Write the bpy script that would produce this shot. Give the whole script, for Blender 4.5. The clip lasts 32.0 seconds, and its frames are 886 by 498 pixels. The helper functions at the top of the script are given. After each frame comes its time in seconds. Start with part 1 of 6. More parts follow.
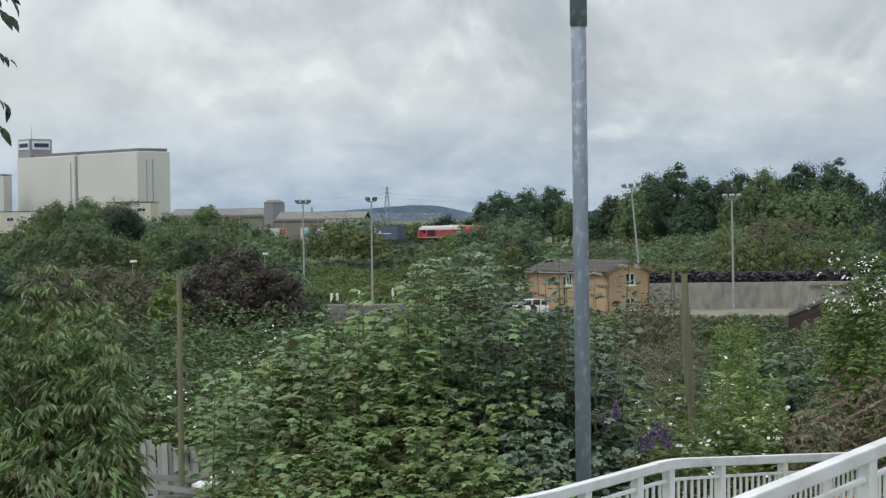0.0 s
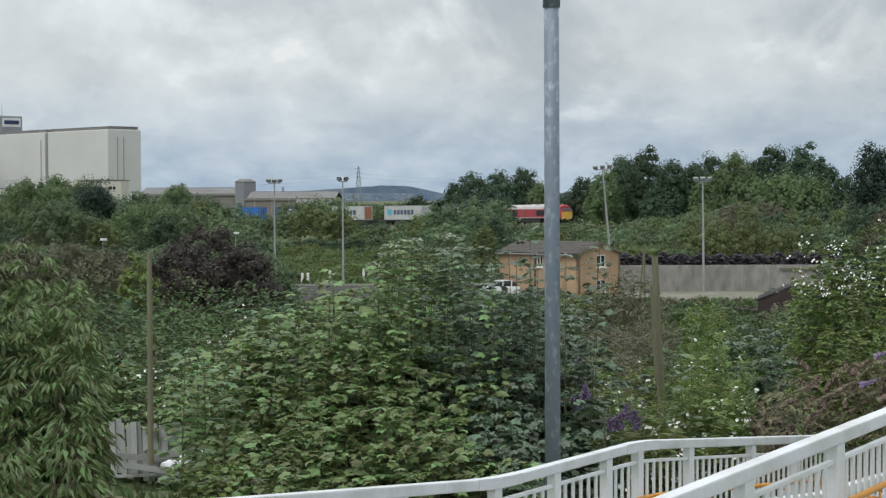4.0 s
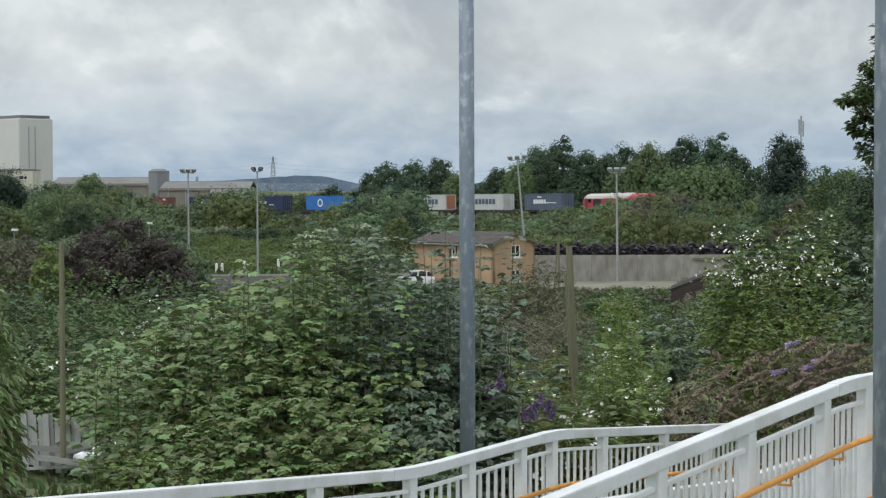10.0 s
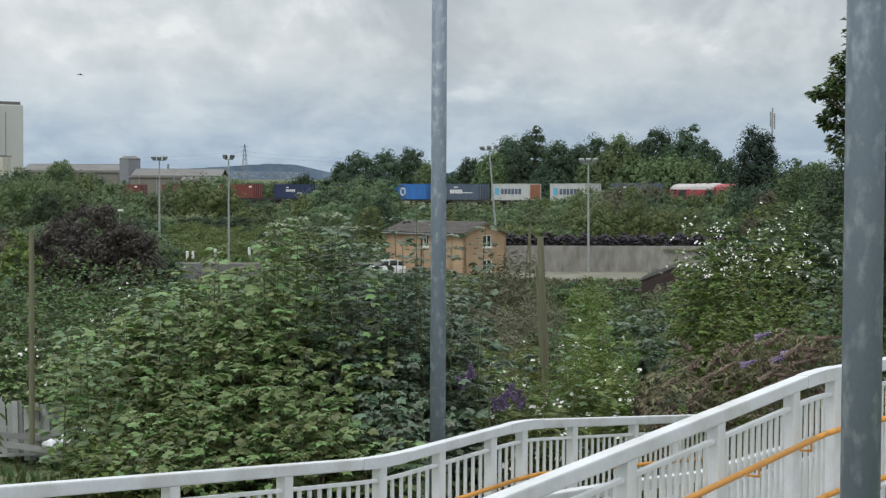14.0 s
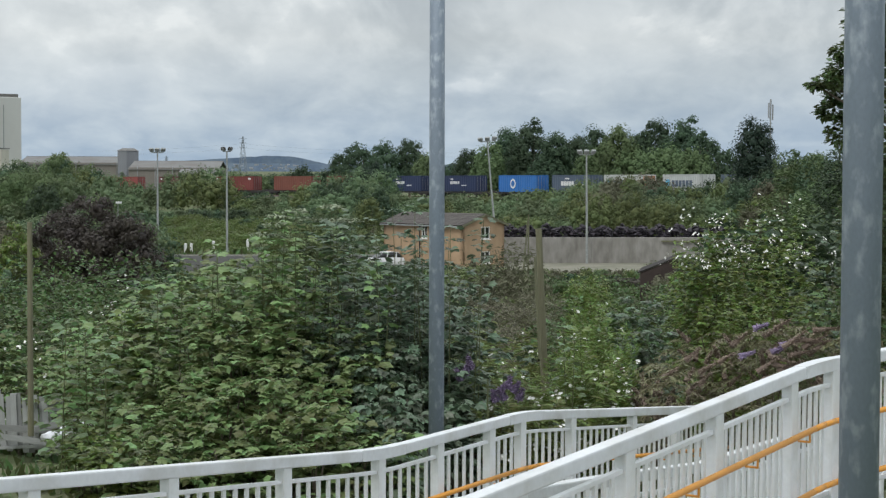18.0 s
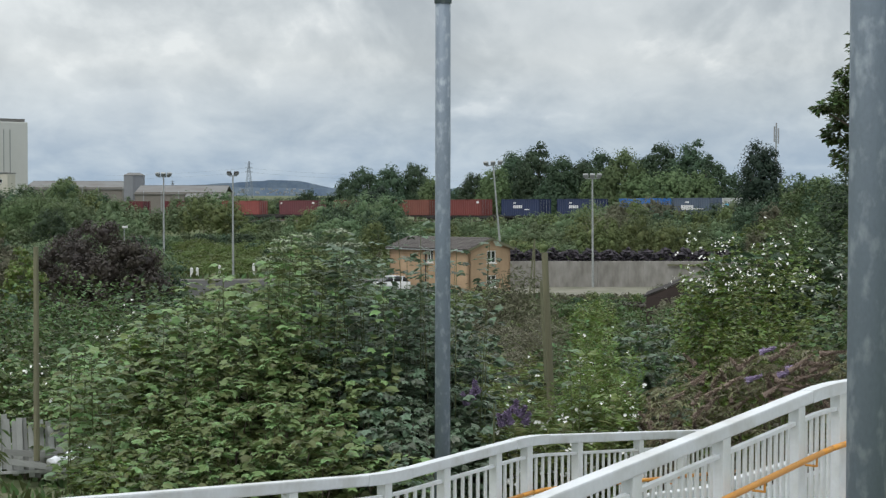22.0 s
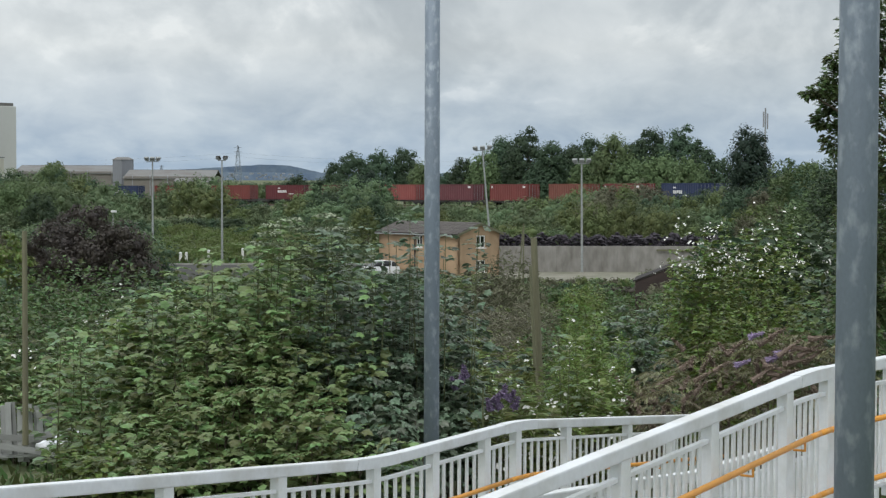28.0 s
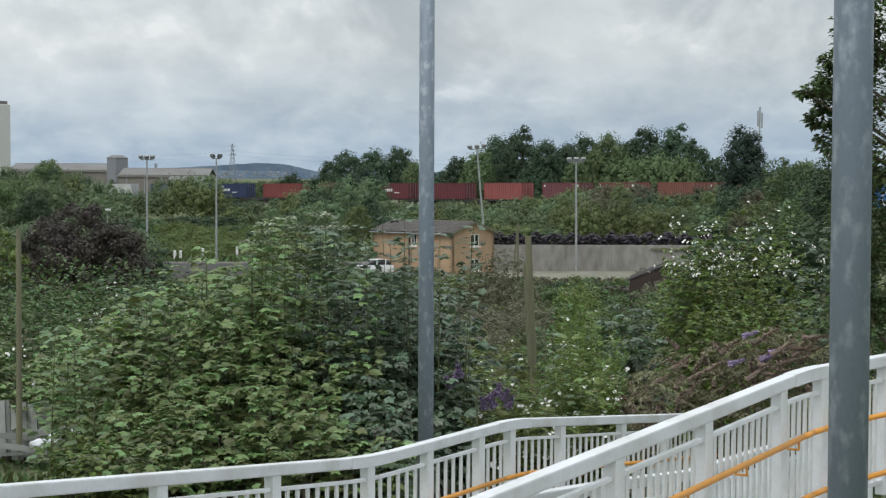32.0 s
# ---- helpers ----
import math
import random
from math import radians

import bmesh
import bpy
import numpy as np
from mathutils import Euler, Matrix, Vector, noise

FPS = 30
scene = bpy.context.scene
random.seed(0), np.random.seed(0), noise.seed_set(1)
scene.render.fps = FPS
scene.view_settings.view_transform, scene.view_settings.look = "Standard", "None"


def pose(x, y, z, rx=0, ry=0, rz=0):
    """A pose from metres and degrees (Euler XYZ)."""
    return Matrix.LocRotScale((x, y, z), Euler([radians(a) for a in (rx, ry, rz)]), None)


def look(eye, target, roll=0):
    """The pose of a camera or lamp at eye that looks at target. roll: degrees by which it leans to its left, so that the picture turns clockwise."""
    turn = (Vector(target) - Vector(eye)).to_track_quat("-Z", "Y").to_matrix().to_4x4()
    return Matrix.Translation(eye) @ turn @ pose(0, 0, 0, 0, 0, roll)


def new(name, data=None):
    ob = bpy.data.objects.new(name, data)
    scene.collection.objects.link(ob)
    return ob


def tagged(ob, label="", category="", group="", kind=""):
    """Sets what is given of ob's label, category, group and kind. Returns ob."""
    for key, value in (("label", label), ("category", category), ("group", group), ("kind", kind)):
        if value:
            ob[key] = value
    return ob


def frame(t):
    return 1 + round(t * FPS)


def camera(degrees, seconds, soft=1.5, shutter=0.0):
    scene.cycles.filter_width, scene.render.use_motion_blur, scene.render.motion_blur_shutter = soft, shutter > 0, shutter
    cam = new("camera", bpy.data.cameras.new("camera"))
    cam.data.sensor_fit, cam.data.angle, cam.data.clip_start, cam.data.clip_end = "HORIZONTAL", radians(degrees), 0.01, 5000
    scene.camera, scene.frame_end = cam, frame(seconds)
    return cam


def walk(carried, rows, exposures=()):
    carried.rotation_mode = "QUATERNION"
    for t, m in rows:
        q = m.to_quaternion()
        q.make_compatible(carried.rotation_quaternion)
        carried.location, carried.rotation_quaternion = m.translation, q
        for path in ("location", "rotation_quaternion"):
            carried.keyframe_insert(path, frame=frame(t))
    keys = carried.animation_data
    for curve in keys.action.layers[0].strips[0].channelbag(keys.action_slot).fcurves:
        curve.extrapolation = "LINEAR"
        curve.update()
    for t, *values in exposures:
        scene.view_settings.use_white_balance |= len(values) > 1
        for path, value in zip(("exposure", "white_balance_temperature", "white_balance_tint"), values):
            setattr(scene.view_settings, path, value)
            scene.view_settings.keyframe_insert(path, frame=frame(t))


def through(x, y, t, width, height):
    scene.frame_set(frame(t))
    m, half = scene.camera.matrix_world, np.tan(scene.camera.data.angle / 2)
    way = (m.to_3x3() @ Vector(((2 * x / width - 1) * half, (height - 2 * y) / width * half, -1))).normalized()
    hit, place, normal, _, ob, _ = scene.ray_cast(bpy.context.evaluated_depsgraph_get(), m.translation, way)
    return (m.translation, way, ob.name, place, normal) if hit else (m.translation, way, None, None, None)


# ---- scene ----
cam = camera(27.5, 32.0, soft=1.35)
EYE = (0.0, 0.0, 9.6)
# seconds, turn to the right, tilt, roll in degrees: a camera held by hand on the spot
TURNS = [
    (0, -2.398, -1.074, -0.724), (0.5, -2.240, -1.169, -0.733), (1, -2.113, -1.220, -0.724), (1.5, -2.010, -1.272, -0.676),
    (2, -1.891, -1.356, -0.602), (2.5, -1.784, -1.461, -0.491), (3, -1.687, -1.585, -0.405), (3.5, -1.584, -1.658, -0.320),
    (5.5, -1.293, -1.816, -0.243), (6, -1.248, -1.931, -0.212), (6.5, -1.167, -2.068, -0.212), (7, -1.054, -2.173, -0.244),
    (7.5, -0.912, -2.229, -0.274), (8, -0.725, -2.229, -0.392), (8.5, -0.432, -2.187, -0.371), (9, 0.000, -2.131, -0.344),
    (9.5, 0.602, -2.062, -0.263), (10, 1.199, -2.014, -0.207), (10.5, 1.659, -1.995, -0.125), (11, 2.000, -1.969, -0.100),
    (11.5, 2.166, -1.968, -0.027), (12, 2.204, -1.977, 0.059), (12.5, 2.198, -2.029, 0.124), (13, 2.165, -2.108, 0.163),
    (13.5, 2.131, -2.218, 0.188), (14, 2.107, -2.345, 0.246), (14.5, 2.073, -2.452, 0.227), (16.5, 2.113, -2.575, 0.312),
    (17, 2.166, -2.599, 0.301), (17.5, 2.181, -2.628, 0.264), (18, 2.160, -2.607, 0.154), (18.5, 2.138, -2.486, 0.100),
    (19, 2.138, -2.271, -0.004), (19.5, 2.181, -2.062, 0.030), (20, 2.193, -1.902, 0.031), (20.5, 2.171, -1.830, 0.048),
    (21, 2.086, -1.820, 0.052), (21.5, 2.005, -1.843, 0.083), (22, 1.970, -1.847, 0.065), (22.5, 1.960, -1.847, 0.061),
    (23, 1.990, -1.853, 0.081), (23.5, 2.026, -1.884, 0.115), (24, 2.048, -1.946, 0.158), (24.5, 2.047, -2.017, 0.239),
    (25, 2.047, -2.057, 0.231), (25.5, 2.053, -2.083, 0.272), (27.5, 2.258, -2.247, 0.151), (28, 2.313, -2.327, 0.149),
    (28.5, 2.391, -2.399, 0.118), (29, 2.469, -2.440, 0.140), (29.5, 2.516, -2.448, 0.151), (30, 2.553, -2.441, 0.171),
    (30.5, 2.555, -2.416, 0.169), (31, 2.539, -2.370, 0.233), (31.5, 2.528, -2.349, 0.251), (32, 2.491, -2.368, 0.230)]
walk(cam, [(t, pose(*EYE, 90 + tilt, 0, -turn) @ pose(0, 0, 0, 0, 0, roll)) for t, turn, tilt, roll in TURNS],
     exposures=[(0, 0.0), (32, 0.0)])

# ---- light: a bright broken overcast ----
world = bpy.data.worlds.new("overcast")
scene.world = world
world.use_nodes = True
wn, wl = world.node_tree.nodes, world.node_tree.links
wn.clear()


def wnode(kind, **values):
    n = wn.new(kind)
    for k, v in values.items():
        n.inputs[k].default_value = v
    return n


def wmath(op, a, b=None):
    n = wn.new("ShaderNodeMath")
    n.operation = op
    for i, v in enumerate((a, b)):
        if v is None:
            continue
        if isinstance(v, (int, float)):
            n.inputs[i].default_value = v
        else:
            wl.new(v, n.inputs[i])
    return n.outputs[0]


def wmix(fac, a, b):
    n = wn.new("ShaderNodeMix")
    n.data_type = "RGBA"
    for key, v in ((0, fac), (6, a), (7, b)):
        if isinstance(v, (int, float, tuple)):
            n.inputs[key].default_value = v
        else:
            wl.new(v, n.inputs[key])
    return n.outputs[2]


def wramp(src, stops):
    n = wn.new("ShaderNodeValToRGB")
    el = n.color_ramp.elements
    while len(el) < len(stops):
        el.new(0.5)
    for e, (p, c) in zip(el, stops):
        e.position, e.color = p, (c, c, c, 1) if isinstance(c, (int, float)) else (*c, 1)
    wl.new(src, n.inputs[0])
    return n.outputs[0]


SUN_EL, SUN_AZ = radians(52), radians(215)
sky = wn.new("ShaderNodeTexSky")
sky.sky_type, sky.sun_disc, sky.sun_elevation, sky.sun_rotation = "NISHITA", False, SUN_EL, SUN_AZ
coord = wn.new("ShaderNodeTexCoord")
sep = wn.new("ShaderNodeSeparateXYZ")
wl.new(coord.outputs["Generated"], sep.inputs[0])
up = wmath("MAXIMUM", sep.outputs[2], 0.0)
# cloud heaps flatten towards the horizon
flat = wn.new("ShaderNodeCombineXYZ")
wl.new(wmath("MULTIPLY", sep.outputs[0], 4.6), flat.inputs[0])
flat.inputs[1].default_value = 1.7
wl.new(wmath("MULTIPLY", wmath("LOGARITHM", wmath("ADD", up, 0.05), 2.718), 0.75), flat.inputs[2])


def wnoise(scale, detail, rough, offset, twist=0.12):
    mp = wn.new("ShaderNodeMapping")
    mp.inputs["Location"].default_value = offset
    wl.new(flat.outputs[0], mp.inputs[0])
    n = wnode("ShaderNodeTexNoise", Scale=scale, Detail=detail, Roughness=rough, Distortion=twist)
    wl.new(mp.outputs[0], n.inputs["Vector"])
    return n.outputs["Fac"]


big = wramp(wnoise(2.0, 9, 0.52, (1.3, 0.4, 0.35), 0.25), [(0.42, 0.0), (0.57, 1.0)])
under = wramp(wnoise(2.0, 9, 0.52, (1.3, 0.4, 0.42), 0.25), [(0.42, 0.0), (0.57, 1.0)])
small = wramp(wnoise(6.0, 8, 0.55, (7.7, 2.0, 0), 0.3), [(0.36, 0.0), (0.66, 1.0)])
edge = wmath("MAXIMUM", wmath("SUBTRACT", big, under), 0.0)
cloud = wmath("ADD", wmath("ADD", wmath("MULTIPLY", big, 0.55), wmath("MULTIPLY", small, 0.30)), wmath("MULTIPLY", edge, 0.45))
cloud_colour = wramp(cloud, [(0.05, (0.455, 0.500, 0.535)), (0.42, (0.555, 0.602, 0.632)), (0.8, (0.685, 0.728, 0.750)), (1.0, (0.83, 0.862, 0.870))])
# brighter where the sun stands behind the cloud
glow = wramp(wmath("ADD", wmath("MULTIPLY", sep.outputs[0], -1.6), 0.25), [(0.22, 0.0), (0.70, 1.0)])
cloud_colour = wmix(wmath("MULTIPLY", glow, wmath("ADD", wmath("MULTIPLY", cloud, 0.5), 0.45)), cloud_colour, (0.86, 0.90, 0.91, 1))
haze = wramp(up, [(0.0, 1.0), (0.018, 0.82), (0.07, 0.0)])
cloud_colour = wmix(haze, cloud_colour, wmix(small, (0.33, 0.45, 0.60, 1), (0.50, 0.61, 0.72, 1)))
lift = wramp(up, [(0.16, 0.0), (0.75, 1.0)])
cloud_colour = wmix(lift, cloud_colour, (1.32, 1.40, 1.46, 1))
bg_sky, bg_cloud = wnode("ShaderNodeBackground", Strength=0.08), wnode("ShaderNodeBackground", Strength=1.0)
wl.new(sky.outputs[0], bg_sky.inputs[0])
wl.new(cloud_colour, bg_cloud.inputs[0])
mixw = wnode("ShaderNodeMixShader", Fac=0.9)
wl.new(bg_sky.outputs[0], mixw.inputs[1])
wl.new(bg_cloud.outputs[0], mixw.inputs[2])
wout = wn.new("ShaderNodeOutputWorld")
wl.new(mixw.outputs[0], wout.inputs[0])

sun_data = bpy.data.lights.new("sun", "SUN")
sun_data.energy, sun_data.angle, sun_data.color = 1.2, radians(25), (1.0, 0.97, 0.93)
sun = new("sun", sun_data)
sun.matrix_world = look((0, 0, 0), (-math.sin(SUN_AZ) * math.cos(SUN_EL), -math.cos(SUN_AZ) * math.cos(SUN_EL), -math.sin(SUN_EL)))


# ---- materials ----
def material(name, colour, rough=0.7, metal=0.0, vary=0.25, scale=3.0, fine=40.0, bump=0.1, second=None, streak=False,
             island=0.0, per_object=0.0, through=0.0, spec=0.4, edge=(0.35, 0.68), stretch=0.2):
    """A surface with coarse stains and fine grain; second: the colour that the stains tend to."""
    m = bpy.data.materials.new(name)
    m.use_nodes = True
    n, l = m.node_tree.nodes, m.node_tree.links
    b = n["Principled BSDF"]
    b.inputs["Roughness"].default_value, b.inputs["Metallic"].default_value = rough, metal
    b.inputs["Specular IOR Level"].default_value = spec
    tc = n.new("ShaderNodeTexCoord")
    vec = tc.outputs["Object"]
    if streak or stretch != 0.2:
        mp = n.new("ShaderNodeMapping")
        mp.inputs["Scale"].default_value = (1, 1, stretch)
        l.new(vec, mp.inputs[0])
        vec = mp.outputs[0]
    coarse, grain = n.new("ShaderNodeTexNoise"), n.new("ShaderNodeTexNoise")
    for t, s, d in ((coarse, scale, 5), (grain, fine, 3)):
        t.inputs["Scale"].default_value, t.inputs["Detail"].default_value = s, d
        l.new(vec, t.inputs["Vector"])

    def mix(kind, fac, a, c):
        x = n.new("ShaderNodeMix")
        x.data_type, x.blend_type = "RGBA", kind
        for key, v in ((0, fac), (6, a), (7, c)):
            if isinstance(v, (int, float, tuple)):
                x.inputs[key].default_value = v
            else:
                l.new(v, x.inputs[key])
        return x.outputs[2]

    ramp = n.new("ShaderNodeValToRGB")
    ramp.color_ramp.elements[0].position, ramp.color_ramp.elements[1].position = edge
    l.new(coarse.outputs["Fac"], ramp.inputs[0])
    second = second or tuple(c * (1 - vary) for c in colour)
    col = mix("MIX", ramp.outputs[0], (*colour, 1), (*second, 1))
    rg = n.new("ShaderNodeMapRange")
    rg.inputs["To Min"].default_value, rg.inputs["To Max"].default_value = 1 - vary * 0.6, 1 + vary * 0.6
    l.new(grain.outputs["Fac"], rg.inputs[0])
    col = mix("MULTIPLY", 1.0, col, rg.outputs[0])
    for amount, node, socket in ((island, "ShaderNodeNewGeometry", "Random Per Island"), (per_object, "ShaderNodeObjectInfo", "Random")):
        if amount:
            g = n.new(node)
            hs = n.new("ShaderNodeHueSaturation")
            for key, span in (("Value", amount), ("Hue", amount * 0.09)):
                r = n.new("ShaderNodeMapRange")
                mid = 1.0 if key == "Value" else 0.5
                r.inputs["To Min"].default_value, r.inputs["To Max"].default_value = mid - span, mid + span
                l.new(g.outputs[socket], r.inputs[0])
                l.new(r.outputs[0], hs.inputs[key])
            l.new(col, hs.inputs["Color"])
            col = hs.outputs[0]
    l.new(col, b.inputs["Base Color"])
    if bump:
        bp = n.new("ShaderNodeBump")
        bp.inputs["Strength"].default_value, bp.inputs["Distance"].default_value = bump, 0.02
        l.new(grain.outputs["Fac"], bp.inputs["Height"])
        l.new(bp.outputs[0], b.inputs["Normal"])
    if through:
        tr, ms = n.new("ShaderNodeBsdfTranslucent"), n.new("ShaderNodeMixShader")
        l.new(col, tr.inputs[0])
        ms.inputs[0].default_value = through
        l.new(b.outputs[0], ms.inputs[1])
        l.new(tr.outputs[0], ms.inputs[2])
        l.new(ms.outputs[0], n["Material Output"].inputs[0])
    return m


def leaf(name, colour, second=None, island=0.4, rough=0.40, through=0.30, spec=0.45, own=0.08):
    return material(name, colour, rough, vary=0.25, scale=0.8, fine=14, bump=0.0, second=second, island=island, per_object=own,
                    through=through, spec=spec)


M = {}
M["sycamore"] = leaf("sycamore_leaf", (0.166, 0.228, 0.088), (0.195, 0.257, 0.100), through=0.26, rough=0.44, spec=0.38, island=0.5)
M["sycamore_dark"] = leaf("dark_leaf", (0.096, 0.140, 0.087), (0.122, 0.168, 0.102), through=0.22, rough=0.38, spec=0.5, island=0.5)
M["pale_leaf"] = leaf("pale_leaf", (0.148, 0.205, 0.105), (0.122, 0.178, 0.080))
M["willow"] = leaf("willow_leaf", (0.120, 0.170, 0.062), (0.150, 0.192, 0.072), through=0.22, island=0.55)
M["bramble"] = leaf("bramble_leaf", (0.080, 0.124, 0.047), (0.108, 0.150, 0.054), spec=0.3, island=0.55)
M["bright"] = leaf("bright_leaf", (0.164, 0.216, 0.055), (0.132, 0.184, 0.048), through=0.28)
M["oak"] = leaf("oak_leaf", (0.120, 0.160, 0.060), (0.090, 0.128, 0.052), through=0.3, island=0.55)
M["far_grass"] = leaf("field_grass", (0.100, 0.142, 0.044), (0.126, 0.156, 0.056), island=0.15, spec=0.15, own=0.15)
M["weed"] = leaf("weed_leaf", (0.185, 0.232, 0.078), (0.190, 0.215, 0.090), spec=0.3)
M["buddleia"] = leaf("buddleia_leaf", (0.196, 0.196, 0.104), (0.226, 0.196, 0.128))
M["purple_leaf"] = leaf("copper_leaf", (0.052, 0.042, 0.038), (0.072, 0.062, 0.050), island=0.22, own=0.15, spec=0.3)
# far_green, far_olive and far_light have some bluish aerial haze mixed into their greens
M["far_green"] = leaf("far_leaf", (0.110, 0.160, 0.087), (0.142, 0.184, 0.094), island=0.06, own=0.26, through=0.2, rough=0.6, spec=0.15)
M["far_dark"] = leaf("far_dark_leaf", (0.054, 0.086, 0.055), (0.070, 0.110, 0.060), island=0.06, own=0.24, through=0.2, rough=0.6, spec=0.15)
M["far_olive"] = leaf("olive_leaf", (0.138, 0.162, 0.066), (0.110, 0.148, 0.063), island=0.06, own=0.15, through=0.2, rough=0.6, spec=0.15)
M["far_light"] = leaf("light_tree_leaf", (0.132, 0.186, 0.084), (0.106, 0.157, 0.074), island=0.06, own=0.15, through=0.2, rough=0.6, spec=0.15)
M["black_green"] = leaf("black_green_leaf", (0.024, 0.042, 0.030), (0.032, 0.054, 0.034), island=0.2, own=0.1, through=0.15, rough=0.5, spec=0.2)
M["far_brown"] = leaf("brown_twig_leaf", (0.146, 0.140, 0.098), (0.118, 0.126, 0.076), island=0.12, own=0.24, through=0.2, rough=0.6, spec=0.15)
M["white_flower"] = material("white_petal", (0.78, 0.78, 0.74), 0.6, vary=0.1, bump=0)
M["feather"] = leaf("feathery_leaf", (0.185, 0.248, 0.066), (0.152, 0.215, 0.060), through=0.28)
M["dry_weed"] = leaf("dry_weed_leaf", (0.215, 0.200, 0.152), (0.165, 0.168, 0.108), spec=0.2)
M["umbel"] = material("cream_umbel", (0.33, 0.375, 0.26), 0.7, vary=0.2, bump=0, island=0.2)
M["purple_flower"] = material("violet_floret", (0.42, 0.33, 0.50), 0.7, vary=0.3, bump=0, island=0.3)
M["deep_violet"] = material("deep_violet_floret", (0.235, 0.175, 0.29), 0.7, vary=0.3, bump=0, island=0.3)
M["feather_grey"] = material("dark_grey_feather", (0.10, 0.105, 0.12), 0.8, vary=0.3, scale=8, bump=0)
M["dead_flower"] = material("faded_floret", (0.30, 0.236, 0.185), 0.8, vary=0.3, bump=0, island=0.3)
M["bark"] = material("bark", (0.16, 0.13, 0.10), 0.9, vary=0.4, scale=5, bump=0.5)
M["stem"] = material("green_stem", (0.13, 0.15, 0.07), 0.7, vary=0.3, bump=0)
M["ground"] = material("rough_grass", (0.080, 0.108, 0.042), 0.95, vary=0.4, scale=0.35, fine=2.5, bump=0.6, second=(0.115, 0.118, 0.060))
M["concrete"] = material("weathered_concrete", (0.275, 0.265, 0.245), 0.9, vary=0.45, scale=1.3, fine=2.9, bump=0.3, second=(0.165, 0.155, 0.138), edge=(0.38, 0.78), stretch=0.4)
M["silo"] = material("silo_concrete", (0.55, 0.555, 0.535), 0.9, vary=0.06, scale=0.045, fine=0.5, bump=0.05, second=(0.51, 0.51, 0.49))
M["silo_dark"] = material("silo_shadow_gap", (0.22, 0.22, 0.22), 0.9, vary=0.2, scale=0.1)
M["grey_clad"] = material("grey_cladding", (0.30, 0.31, 0.32), 0.7, vary=0.2, scale=0.1, fine=2, streak=True)
# streaked cladding, its grey tinted blue for the haze of distance
M["tank_clad"] = material("weathered_hazy_tank_cladding", (0.205, 0.215, 0.235), 0.7, vary=0.2, scale=0.1, fine=2, streak=True)
M["roof_sheet"] = material("fibre_roof", (0.185, 0.188, 0.185), 0.9, vary=0.3, scale=0.15, fine=3, second=(0.15, 0.14, 0.13))
M["brown_wall"] = material("brown_works_wall", (0.20, 0.188, 0.168), 0.9, vary=0.3, scale=0.2, fine=2, second=(0.19, 0.17, 0.15))
M["cream_wall"] = material("cream_render", (0.55, 0.53, 0.46), 0.85, vary=0.15, scale=0.3, fine=4, streak=True)
M["galv"] = material("galvanised_steel", (0.195, 0.236, 0.282), 0.55, metal=0.25, vary=0.22, scale=15, fine=70, bump=0.06, second=(0.32, 0.366, 0.412), edge=(0.52, 0.66), stretch=0.55)
M["lamp_steel"] = material("pale_column_steel", (0.34, 0.36, 0.355), 0.6, metal=0.2, vary=0.2)
M["white_paint"] = material("white_painted_steel", (0.76, 0.785, 0.80), 0.45, vary=0.12, scale=2.6, fine=30, bump=0.03, second=(0.63, 0.655, 0.635), edge=(0.42, 0.66))
M["rail_paint"] = material("weathered_white_rail", (0.66, 0.685, 0.70), 0.55, vary=0.16, scale=1.8, fine=22, bump=0.04, second=(0.50, 0.505, 0.48), edge=(0.46, 0.72))
M["orange_paint"] = material("orange_coated_tube", (0.72, 0.32, 0.05), 0.4, vary=0.12, scale=4, bump=0.02)
M["tarmac"] = material("worn_tarmac", (0.068, 0.067, 0.064), 0.95, vary=0.3, scale=0.4, fine=5, bump=0.2, second=(0.050, 0.050, 0.046), spec=0.15)
M["kerb_stone"] = material("kerb_concrete", (0.34, 0.335, 0.31), 0.9, vary=0.25, scale=1.5, fine=12, per_object=0.1)
M["car_white"] = material("white_car_paint", (0.74, 0.75, 0.76), 0.25, vary=0.06, scale=1.0, bump=0)
M["deck"] = material("grey_deck", (0.30, 0.30, 0.30), 0.85, vary=0.2, scale=2)
M["timber"] = material("weathered_timber", (0.150, 0.152, 0.092), 0.9, vary=0.35, scale=3, fine=25, bump=0.4, second=(0.13, 0.13, 0.085), streak=True)
M["post_wood"] = material("lichened_post", (0.172, 0.166, 0.105), 0.9, vary=0.35, scale=3, fine=25, bump=0.4, second=(0.15, 0.145, 0.095), streak=True)
M["brick"] = material("buff_brick", (0.425, 0.302, 0.192), 0.9, vary=0.14, scale=0.8, fine=12, bump=0.1, second=(0.34, 0.235, 0.145))
M["brick_dark"] = material("dark_red_brick", (0.056, 0.041, 0.037), 0.9, vary=0.3, scale=1.5, fine=12)
M["shed_roof"] = material("dark_felt_roof", (0.048, 0.044, 0.042), 0.95, vary=0.3, scale=1.5, fine=9, spec=0.2)
M["tile"] = material("brown_roof_tile", (0.095, 0.085, 0.078), 0.9, vary=0.25, scale=0.6, fine=8, bump=0.2, per_object=0.12)
M["upvc"] = material("white_upvc", (0.80, 0.80, 0.78), 0.4, vary=0.05, bump=0)
M["glass"] = material("dark_window_glass", (0.015, 0.018, 0.02), 0.06, vary=0.1, bump=0, spec=0.7)
M["dark_steel"] = material("dark_underframe", (0.045, 0.042, 0.04), 0.8, vary=0.3, scale=2)
